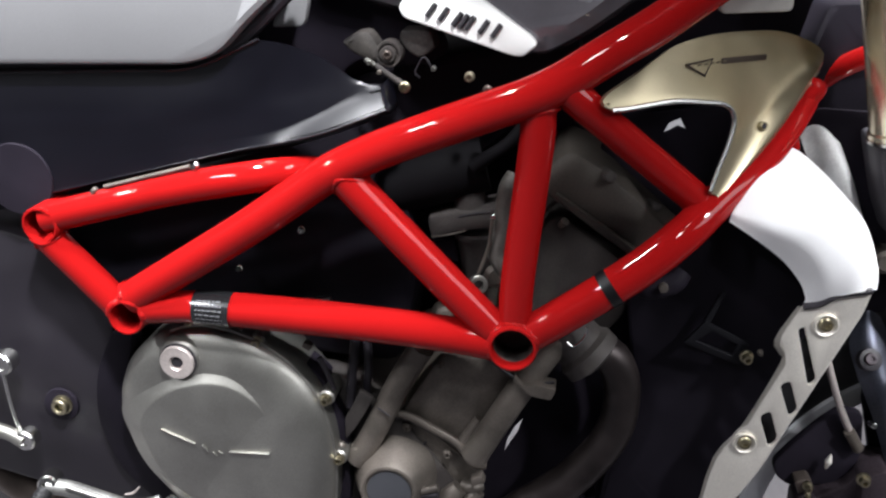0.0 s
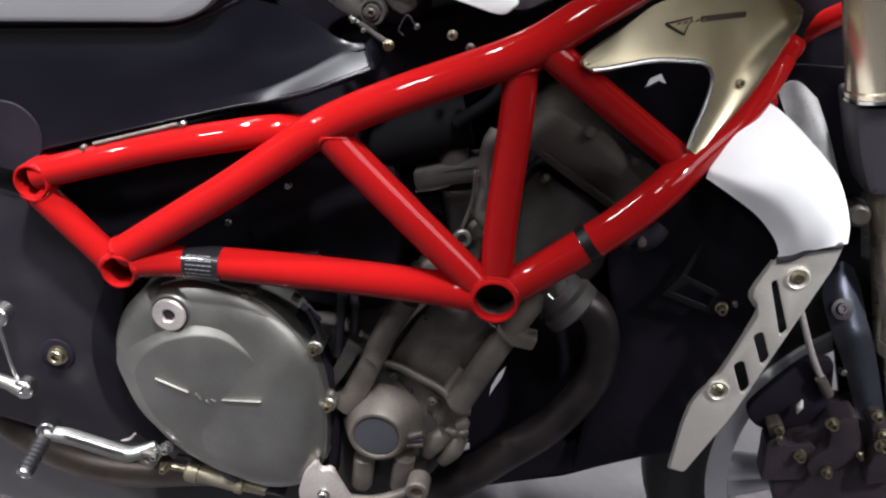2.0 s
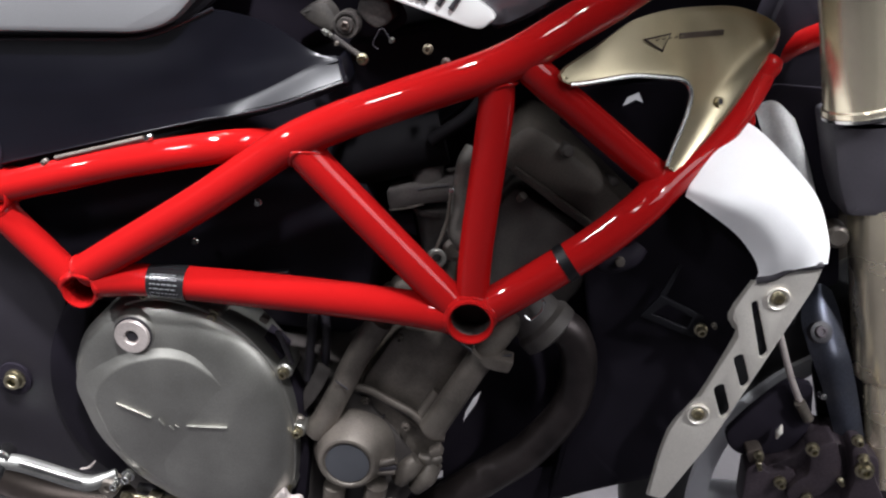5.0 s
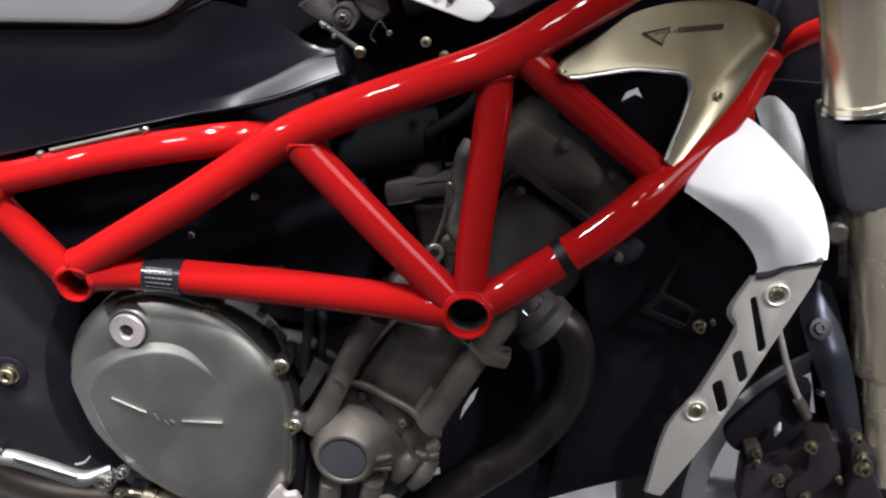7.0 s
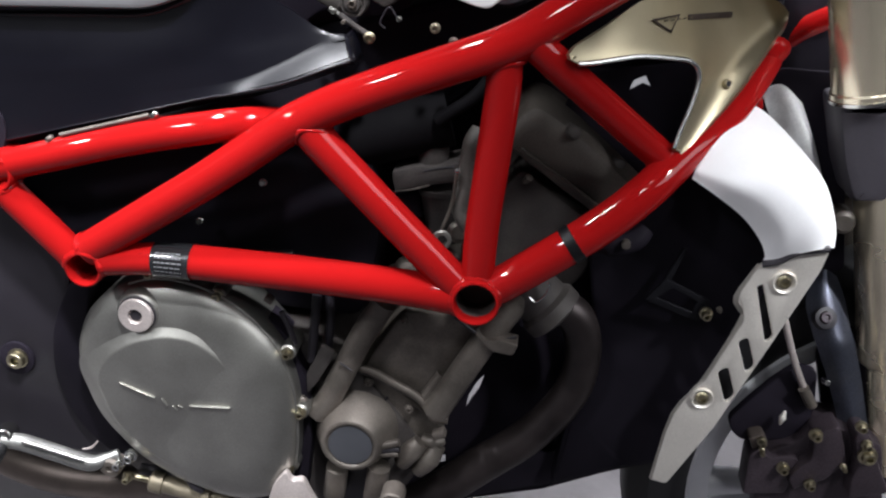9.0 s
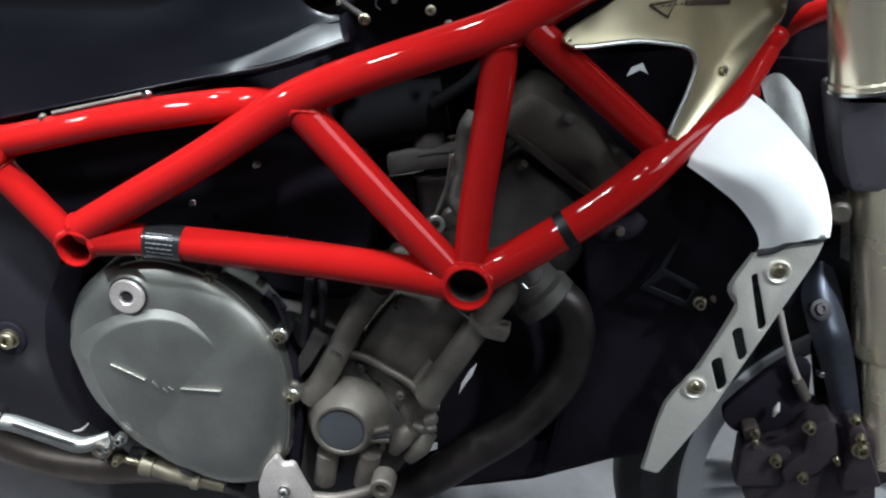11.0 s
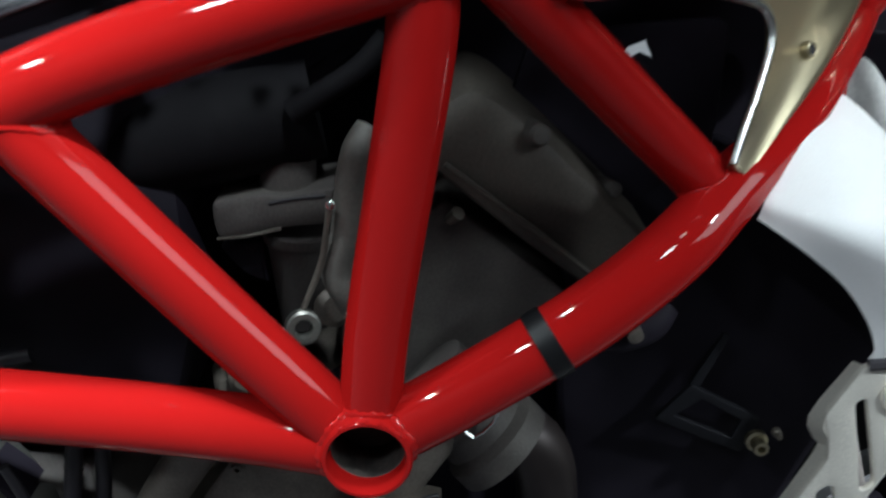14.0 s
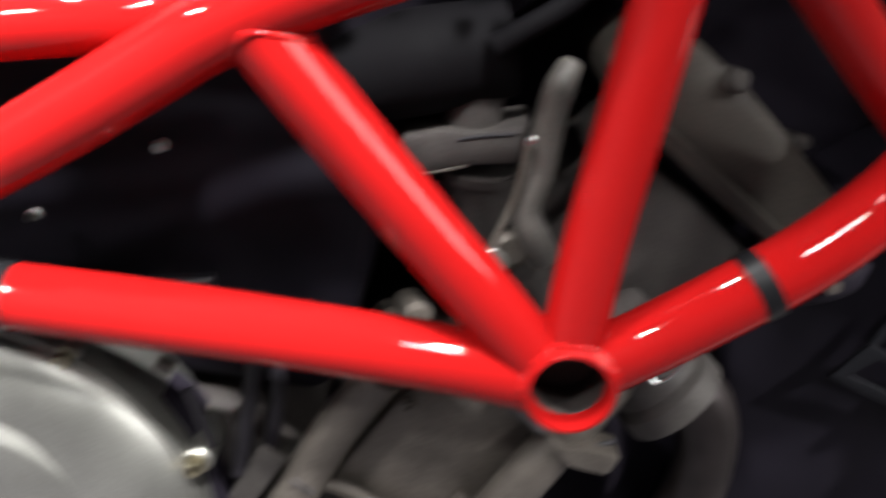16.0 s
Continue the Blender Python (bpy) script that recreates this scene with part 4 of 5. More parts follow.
    part("linkage_rod", sweep([(-0.174, 0.047, 0.715), (-0.159, 0.047, 0.709), (-0.145, 0.047, 0.704)], [0.0028, 0.0024, 0.003], 10), LINKAGE, moto)
    part("linkage_pin", sweep([(-0.184, 0.048, 0.718), (-0.175, 0.048, 0.715)], 0.0022, 10), COVER, moto)
    part("linkage_spring", sweep([(-0.127, 0.052, 0.724), (-0.135, 0.052, 0.731), (-0.139, 0.052, 0.723), (-0.14, 0.052, 0.716), (-0.135, 0.052, 0.713)], 0.0008, 8), SLATE, moto)
    for p, r, m in (((-0.145, 0.042, 0.704), 0.0034, ZINC), ((-0.093, 0.042, 0.726), 0.003, TAN), ((-0.125, 0.050, 0.724), 0.0016, COVER), ((-0.076, 0.050, 0.717), 0.003, BROWN), ((-0.179, 0.045, 0.717), 0.0016, COVER), ((-0.169, 0.045, 0.711), 0.0015, CAST)):
        bolt(p, r, moto, m)
    # black backing added so the space behind the linkage stays dark
    part("linkage_backing", slab(rounded([(-0.377, 0.095, 0.676), (-0.323, 0.095, 0.771), (-0.174, 0.095, 0.805), (-0.118, 0.095, 0.734), (-0.181, 0.095, 0.679), (-0.304, 0.095, 0.670)], 0.01), 0.004, 0.001), DARK, moto)
    # inner airbox: a dark wall behind the frame's rear bays
    box = part("airbox", slab(rounded([(-0.485, 0.070, 0.466), (-0.257, 0.070, 0.618), (-0.203, 0.090, 0.694), (-0.011, 0.100, 0.781), (0.001, 0.140, 0.735), (-0.070, 0.140, 0.636), (-0.131, 0.090, 0.605), (-0.098, 0.070, 0.518), (-0.097, 0.070, 0.425), (-0.376, 0.070, 0.383)], 0.02), 0.25, 0.01), BLACKPANEL, moto, "black inner airbox")
    bolt((-0.214, 0.050, 0.549), 0.0024, box, STEEL)
    bolt((-0.267, 0.050, 0.494), 0.0022, box, STEEL)
    part("airbox_rib", sweep([(-0.254, 0.060, 0.444), (-0.214, 0.055, 0.464), (-0.176, 0.060, 0.481)], [0.004, 0.008, 0.004], 12), BLACK, box)
    # pivot plate
    piv = part("pivot_plate", slab(rounded([(-0.677, 0.030, 0.453), (-0.498, 0.030, 0.478), (-0.457, 0.030, 0.476), (-0.380, 0.030, 0.417), (-0.371, 0.030, 0.364), (-0.357, 0.034, 0.309), (-0.314, 0.040, 0.251), (-0.287, 0.045, 0.220), (-0.336, 0.040, 0.199), (-0.424, 0.030, 0.194), (-0.698, 0.030, 0.204)], 0.008), 0.2, 0.005), SLATE, moto, "slate grey cast pivot plate")
    part("plate_edge", sweep([(-0.451, 0.024, 0.481), (-0.415, 0.024, 0.453), (-0.377, 0.026, 0.423)], 0.003, 10), SLATE, piv)
    # dark disc round the bolt, standing slightly proud of the plate
    part("bolt_dark_disc", lathe((-0.424, 0.028, 0.302), (0, -1, 0), [(0.0185, -0.004), (0.018, 0.0008), (0.0165, 0.0012), (0, 0.0012)], 28), DARK, piv)
    bolt((-0.422, 0.026, 0.304), 0.0085, piv, ZINC, h=0.008, washer=1.25)
    # black patch stands in for the shade left of the clutch cover
    part("cover_shade_patch", slab(rounded([(-0.376, 0.024, 0.407), (-0.355, 0.024, 0.413), (-0.356, 0.026, 0.315), (-0.329, 0.028, 0.268), (-0.282, 0.030, 0.228), (-0.313, 0.030, 0.211), (-0.360, 0.028, 0.244), (-0.386, 0.026, 0.298), (-0.390, 0.024, 0.355)], 0.03, 6), 0.02, 0.004), BLACKPANEL, piv)
    part("edge_tab", sweep([(-0.345, 0.02, 0.219), (-0.336, 0.02, 0.224), (-0.33, 0.02, 0.234)], [0.0008, 0.0016, 0.0008], 8), LOWBRACKET, piv)
    # brake linkage at the rear
    part("rod_end", lathe((-0.474, 0.000, 0.350), (0, -1, 0), [(0.0115, -0.014), (0.0115, 0.0), (0.01, 0.002), (0.006, 0.002), (0.005, 0.0), (0, 0.0)], 24), STEEL, moto)
    part("link_rod", sweep([(-0.474, 0.005, 0.337), (-0.464, 0.006, 0.300), (-0.452, 0.008, 0.263)], 0.0022, 10), STEEL, moto)
    lev = part("brake_lever", sweep([(-0.533, 0.005, 0.265), (-0.488, 0.004, 0.269), (-0.465, 0.003, 0.270), (-0.448, 0.002, 0.266)], [0.008, 0.0078, 0.007, 0.0075], 16), COVER, moto, "polished steel lever")
    part("lever_eye", lathe((-0.446, 0.000, 0.268), (0, -1, 0), [(0.011, -0.012), (0.011, 0.0), (0.0095, 0.002), (0.005, 0.002), (0.004, 0.0), (0, 0.0)], 24), STEEL, lev)
    ped = part("brake_pedal", sweep([(-0.409, -0.020, 0.239), (-0.388, -0.016, 0.239), (-0.356, -0.010, 0.232), (-0.327, -0.006, 0.227), (-0.313, 0.000, 0.231), (-0.301, 0.006, 0.238)], [0.0075, 0.0085, 0.0085, 0.0085, 0.0065, 0.0055], 16), SATINALLOY, moto, "satin aluminium brake pedal")
    part("pedal_groove", sweep([(-0.387, -0.024, 0.248), (-0.356, -0.018, 0.241), (-0.328, -0.014, 0.236)], 0.0026, 8), SATINALLOY, ped)
    part("pedal_pivot", lathe((-0.408, -0.018, 0.242), (0.2, -1, 0.3), [(0.0095, -0.016), (0.0095, 0.006), (0.008, 0.008), (0.005, 0.008), (0.004, 0.005), (0, 0.005)], 20), STEEL, ped)
    a, b = V((-0.408, -0.025, 0.236)), V((-0.408, -0.060, 0.220))
    part("foot_peg", lathe(a, b - a, [(0, 0), (0.0075, 0.0)] + [(0.0088 if k % 2 else 0.0078, 0.004 + 0.0024 * k) for k in range(15)] + [(0.008, (b - a).length), (0, (b - a).length)], 20), RUBBER, ped, "ribbed black rubber peg")
    part("peg_tip", lathe(b, b - a, [(0.0075, -0.001), (0.0075, 0.003), (0.0055, 0.0045), (0.0035, 0.0045), (0.003, 0.002), (0, 0.002)], 18), STEEL, ped)
    part("pedal_eye", lathe((-0.305, -0.004, 0.226), (0, -1, 0), [(0.0108, -0.014), (0.0108, 0.0), (0.0088, 0.002), (0.004, 0.002), (0.0035, 0.0), (0, 0.0)], 20), CAST, moto)
    for p, r, m in (((-0.287, 0.000, 0.245), 0.0045, STEEL), ((-0.298, -0.000, 0.232), 0.004, STEEL), ((-0.287, -0.000, 0.218), 0.0038, ZINC)):
        bolt(p, r, moto, m, h=0.009)
    part("master_cylinder", lathe((-0.270, 0.020, 0.203), V((-0.178, 0.020, 0.204)) - V((-0.270, 0.020, 0.203)), [(0, 0.0), (0.009, 0.0), (0.0115, 0.002), (0.0115, 0.014), (0.0095, 0.015), (0.0095, 0.055), (0.011, 0.057), (0.011, 0.064), (0.007, 0.066), (0.006, 0.09), (0, 0.09)], 24), TAN, moto, "tan anodised brake cylinder")
    part("push_rod", sweep([(-0.297, 0.012, 0.208), (-0.282, 0.016, 0.206), (-0.269, 0.020, 0.203)], 0.0035, 10), ZINC, moto)
    part("dark_hose", sweep([(-0.285, 0.030, 0.206), (-0.254, 0.030, 0.209), (-0.216, 0.035, 0.201), (-0.163, 0.040, 0.190)], 0.006, 12), JETBLACK, moto)
    # champagne plate with its wing
    outer = [(0.0157, -0.0125, 0.7439), (0.019, -0.0074, 0.7501), (0.0295, 0.0044, 0.759), (0.0397, 0.0194, 0.7675), (0.0514, 0.0374, 0.778), (0.067, 0.0592, 0.7898), (0.0965, 0.0893, 0.8009), (0.1322, 0.12, 0.8084), (0.1707, 0.1484, 0.8119), (0.2094, 0.1625, 0.8007), (0.1936, 0.1237, 0.7718), (0.1721, 0.0836, 0.7326), (0.1355, 0.0337, 0.6794)]
    inner = [(0.0186, -0.0125, 0.7401), (0.0246, -0.0097, 0.7379), (0.0351, -0.002, 0.7398), (0.0521, 0.0113, 0.7443), (0.0738, 0.028, 0.7496), (0.0978, 0.0445, 0.7514), (0.1176, 0.0574, 0.7515), (0.127, 0.0615, 0.7473), (0.1314, 0.0606, 0.7397), (0.1317, 0.0554, 0.7287), (0.1301, 0.0476, 0.7149), (0.127, 0.0378, 0.6989), (0.1252, 0.0293, 0.684)]
    rows = []
    for k, bulge in ((0.0, 0.0), (0.1, 0.0), (0.35, 0.0), (0.6, 0.0), (0.85, 0.0), (0.96, 0.001), (1.0, 0.005)):
        rows.append([Vector((p[0] + (q[0] - p[0]) * k, p[1] + (q[1] - p[1]) * k ** 1.3 + bulge * min(1.0, 18 * (V(p) - V(q)).length), p[2] + (q[2] - p[2]) * k)) for p, q in zip(outer, inner)])
    fp = part("frame_plate", skin(rows, 0.004, 4), CHAMPAGNE, moto, "champagne anodised aluminium frame plate", sharp=50)
    part("plate_rim", sweep([V(p) + Vector((0, 0.001, 0)) for p in inner[1:]], 0.0022, 10), STEEL, fp)
    part("plate_hole", lathe((0.1618, 0.083, 0.738), (0.65, -1, 0.49), [(0.0042, -0.004), (0.0042, 0.0), (0.0034, 0.0006), (0.0026, 0.0), (0, -0.003)], 18), CHAMPAGNE, fp)
    # black disc fills the hole with painted-in shade
    part("hole_shade", lathe((0.1618, 0.0825, 0.738), (0.65, -1, 0.49), [(0.0024, -0.003), (0.0024, 0.0), (0, 0.0)], 14), JETBLACK, fp)
    bar = block((0.1094, 0.082, 0.7821), (0.1524, 0.1205, 0.7899), 0.006, 0.007, 0.0004)
    part("plate_inlay", bar, BROWN, fp, "dark engraved bar")
    bm = sweep([(0.0781, 0.053, 0.7765), (0.1003, 0.0739, 0.7835), (0.0962, 0.061, 0.7701), (0.0781, 0.053, 0.7765)], 0.0009, 6, n=1)
    part("plate_mark", bm, BROWN, fp)
    bm = bmesh.new()
    for k in range(5):
        a = V((0.0882, 0.0612, 0.777)).lerp(V((0.1104, 0.0815, 0.7822)), k / 4)
        sweep([a, a + Vector((0.0025, 0.001, 0.0012))], 0.0007, 6, bm)
    part("plate_scratch", bm, TAN, fp)
    part("key_bracket", slab(rounded([(0.081, 0.070, 0.847), (0.143, 0.070, 0.861), (0.149, 0.070, 0.835), (0.094, 0.070, 0.820)], 0.005), 0.02, 0.003), BRUSHED, moto)
    # radiator side: black panel, with fin bracket and bolt
    rad = part("radiator_panel", slab(rounded([(0.090, 0.085, 0.565), (0.170, 0.080, 0.668), (0.236, 0.075, 0.658), (0.268, 0.070, 0.604), (0.257, 0.070, 0.532), (0.241, 0.070, 0.358), (0.197, 0.070, 0.332), (0.135, 0.075, 0.285), (0.126, 0.085, 0.385), (0.132, 0.090, 0.456)], 0.01), 0.3, 0.008), BLACKPANEL, moto, "black radiator side panel")
    bolt((0.211, 0.055, 0.536), 0.0042, rad, ZINC, h=0.009)
    bolt((0.223, 0.060, 0.541), 0.0018, rad, CAST, h=0.005)
    fin = part("fin_bracket", slab(rounded([(0.167, 0.062, 0.556), (0.212, 0.062, 0.546), (0.21, 0.062, 0.522), (0.155, 0.062, 0.53)], 0.003), 0.003, 0.0008, holes=[[V(p) for p in [(0.176, 0.062, 0.549), (0.202, 0.062, 0.542), (0.201, 0.062, 0.53), (0.165, 0.062, 0.535)]]]), FINBRACKET, rad, "dark bent strip bracket")
    part("bracket_strap", slab(rounded([(0.172, 0.063, 0.589), (0.176, 0.063, 0.589), (0.172, 0.063, 0.554), (0.166, 0.063, 0.555)], 0.001), 0.003, 0.0006), FINBRACKET, fin)
    part("hose_end", sweep([(0.090, 0.055, 0.579), (0.107, 0.050, 0.579), (0.125, 0.050, 0.589), (0.132, 0.055, 0.600)], [0.009, 0.011, 0.01, 0.008], 16), DARK, moto)
    part("hose_screw", lathe((0.116, 0.036, 0.588), (0, -1, 0), [(0, -0.004), (0.004, -0.004), (0.004, 0.002), (0, 0.003)], 12), CAST, moto)
    # black backing added behind the head rail; one gap shows pale wall
    part("gap_backing", slab(rounded([(0.039, 0.160, 0.700), (0.146, 0.160, 0.737), (0.177, 0.160, 0.615), (0.118, 0.160, 0.539), (0.040, 0.160, 0.596)], 0.01), 0.006, 0.002, holes=[[V(p) for p in ((0.093, 0.160, 0.694), (0.095, 0.160, 0.705), (0.104, 0.160, 0.712), (0.112, 0.160, 0.703), (0.104, 0.160, 0.704), (0.098, 0.160, 0.698))]]), DARK, moto, "black backing sheet with one small gap")
    # black backing added for the dark engine bay, small gaps to the floor behind
    gap = [V(p) for p in ((0.030, 0.130, 0.318), (0.029, 0.130, 0.335), (0.033, 0.130, 0.353), (0.039, 0.130, 0.366), (0.038, 0.130, 0.347), (0.033, 0.130, 0.330))]
    gap2 = [V(p) for p in ((0.008, 0.130, 0.239), (0.023, 0.130, 0.252), (0.026, 0.130, 0.241), (0.011, 0.130, 0.229))]
    part("low_backing", slab(rounded([(-0.150, 0.130, 0.328), (0.035, 0.130, 0.529), (0.118, 0.130, 0.553), (0.216, 0.130, 0.383), (0.228, 0.130, 0.307), (0.140, 0.130, 0.241), (0.036, 0.130, 0.187), (-0.084, 0.130, 0.111)], 0.005), 0.004, 0.001, holes=[gap, gap2]), DARK, moto)
    # more added backing that keeps pale wall out of the dark bays
    part("engine_backing", slab(rounded([(-0.255, 0.250, 0.608), (0.008, 0.250, 0.726), (0.065, 0.250, 0.570), (0.153, 0.250, 0.501), (0.072, 0.250, 0.374), (-0.141, 0.250, 0.274)], 0.01), 0.006, 0.002), DARK, moto)
    part("bay_backing", slab(rounded([(-0.030, 0.190, 0.717), (-0.050, 0.190, 0.833), (0.191, 0.190, 0.919), (0.191, 0.190, 0.838), (0.190, 0.190, 0.738), (0.196, 0.190, 0.609), (0.180, 0.190, 0.508), (0.105, 0.190, 0.478), (0.030, 0.190, 0.583)], 0.01), 0.005, 0.001, holes=[[V(p) for p in ((0.093, 0.190, 0.678), (0.092, 0.190, 0.701), (0.107, 0.190, 0.714), (0.124, 0.190, 0.697), (0.113, 0.190, 0.687))]]), DARK, moto)
    part("shroud_backing", slab(rounded([(0.185, 0.170, 0.614), (0.221, 0.170, 0.750), (0.283, 0.170, 0.761), (0.363, 0.170, 0.572), (0.273, 0.170, 0.538)], 0.01), 0.004, 0.001), DARK, moto)
    part("plate_backing", slab(rounded([(0.194, 0.200, 0.666), (0.189, 0.200, 0.705), (0.192, 0.200, 0.744), (0.230, 0.200, 0.755), (0.272, 0.200, 0.676), (0.254, 0.200, 0.625), (0.213, 0.200, 0.637)], 0.008), 0.004, 0.001), DARK, moto)
    # belly pan under the headers
    part("belly_pan", slab(rounded([(0.010, 0.100, 0.199), (0.076, 0.100, 0.235), (0.138, 0.095, 0.275), (0.203, 0.090, 0.325), (0.198, 0.090, 0.352), (0.120, 0.095, 0.314), (0.032, 0.100, 0.248)], 0.006), 0.03, 0.004), DARK, moto)
    # shroud: a convex painted shell, and the far one behind it
    rows = [[(0.15, 0.037, 0.661), (0.151, 0.04, 0.674), (0.1635, 0.07, 0.702), (0.1857, 0.119, 0.7207)],
            [(0.174, 0.028, 0.654), (0.176, 0.02, 0.674), (0.1885, 0.046, 0.6982), (0.2091, 0.116, 0.717)],
            [(0.201, 0.028, 0.642), (0.205, 0.012, 0.671), (0.2177, 0.03, 0.6981), (0.2427, 0.101, 0.6995)],
            [(0.222, 0.03, 0.626), (0.227, 0.012, 0.657), (0.2418, 0.024, 0.6837), (0.2725, 0.081, 0.6778)],
            [(0.231, 0.03, 0.614), (0.242, 0.016, 0.641), (0.2598, 0.02, 0.6604), (0.2879, 0.058, 0.6495)],
            [(0.233, 0.032, 0.606), (0.253, 0.024, 0.624), (0.27, 0.022, 0.635), (0.2905, 0.046, 0.6321)]]
    part("radiator_shroud", skin(rows, 0.003), SHROUD, moto, "pearl silver radiator shroud")
    part("far_shroud", skin([[(0.2123, 0.16, 0.7267), (0.2283, 0.16, 0.7374), (0.2548, 0.167, 0.7246)], [(0.2326, 0.155, 0.701), (0.2519, 0.155, 0.7128), (0.2794, 0.165, 0.6926)], [(0.2638, 0.147, 0.6763), (0.2819, 0.147, 0.6753), (0.3051, 0.16, 0.652)], [(0.2896, 0.14, 0.6495), (0.3014, 0.14, 0.6474), (0.3264, 0.16, 0.6136)]], 0.003), FARSHROUD, moto, "pale inner shroud")
    out = [(0.231, 0.030, 0.605), (0.244, 0.029, 0.612), (0.257, 0.028, 0.625), (0.281, 0.028, 0.634), (0.281, 0.028, 0.614), (0.268, 0.031, 0.525), (0.254, 0.034, 0.434), (0.234, 0.037, 0.355), (0.219, 0.037, 0.355), (0.216, 0.037, 0.394), (0.214, 0.036, 0.435), (0.222, 0.035, 0.469), (0.228, 0.034, 0.478), (0.238, 0.031, 0.548), (0.233, 0.031, 0.559), (0.224, 0.030, 0.572)]
    slots = [rounded([(0.236, 0.030, 0.584), (0.240, 0.030, 0.588), (0.268, 0.030, 0.541), (0.263, 0.030, 0.534)], 0.004), rounded([(0.2405, 0.031, 0.5275), (0.2475, 0.031, 0.5345), (0.264, 0.031, 0.5075), (0.259, 0.031, 0.4985)], 0.005),
             rounded([(0.235, 0.033, 0.4915), (0.2425, 0.033, 0.4995), (0.259, 0.033, 0.472), (0.2535, 0.033, 0.462)], 0.005)]
    dimples = [V((0.256, 0.028, 0.595)), V((0.232, 0.033, 0.460))]
    rounds = [[c + Vector((0.0088 * math.cos(k * math.pi / 10), 0.002, 0.0088 * math.sin(k * math.pi / 10))) for k in range(20)] for c in dimples]
    dfl = part("deflector", slab(rounded(out, 0.004, 3), 0.004, 0.0014, holes=slots + rounds), DEFLECT, moto, "brushed aluminium deflector with three slots")
    part("deflector_flange", skin([[(0.232, 0.031, 0.605), (0.225, 0.031, 0.571), (0.234, 0.032, 0.558), (0.238, 0.032, 0.547), (0.228, 0.035, 0.477), (0.214, 0.037, 0.434), (0.219, 0.038, 0.355)], [(0.233, 0.045, 0.600), (0.225, 0.045, 0.564), (0.234, 0.045, 0.551), (0.238, 0.046, 0.541), (0.229, 0.050, 0.470), (0.215, 0.050, 0.427), (0.220, 0.050, 0.348)]], 0.002, 3), DEFLECT, dfl)
    # black bead draws the dark gap between shroud and deflector
    part("shroud_gap_line", sweep([(0.232, 0.030, 0.606), (0.244, 0.028, 0.613), (0.255, 0.026, 0.626), (0.279, 0.027, 0.636)], 0.0032, 8), JETBLACK, dfl)
    for p in dimples:
        part("dished_washer", lathe(p, (0, -1, 0), [(0.0108, -0.0032), (0.0105, 0.0003), (0.0097, 0.0008), (0.0088, 0.0004), (0.007, -0.0024), (0, -0.0026)], 32), DEFLECT, dfl)
        bolt(p + Vector((0, 0.0024, 0)), 0.0052, dfl, ZINC, h=0.0045, washer=1.2)


bodywork()


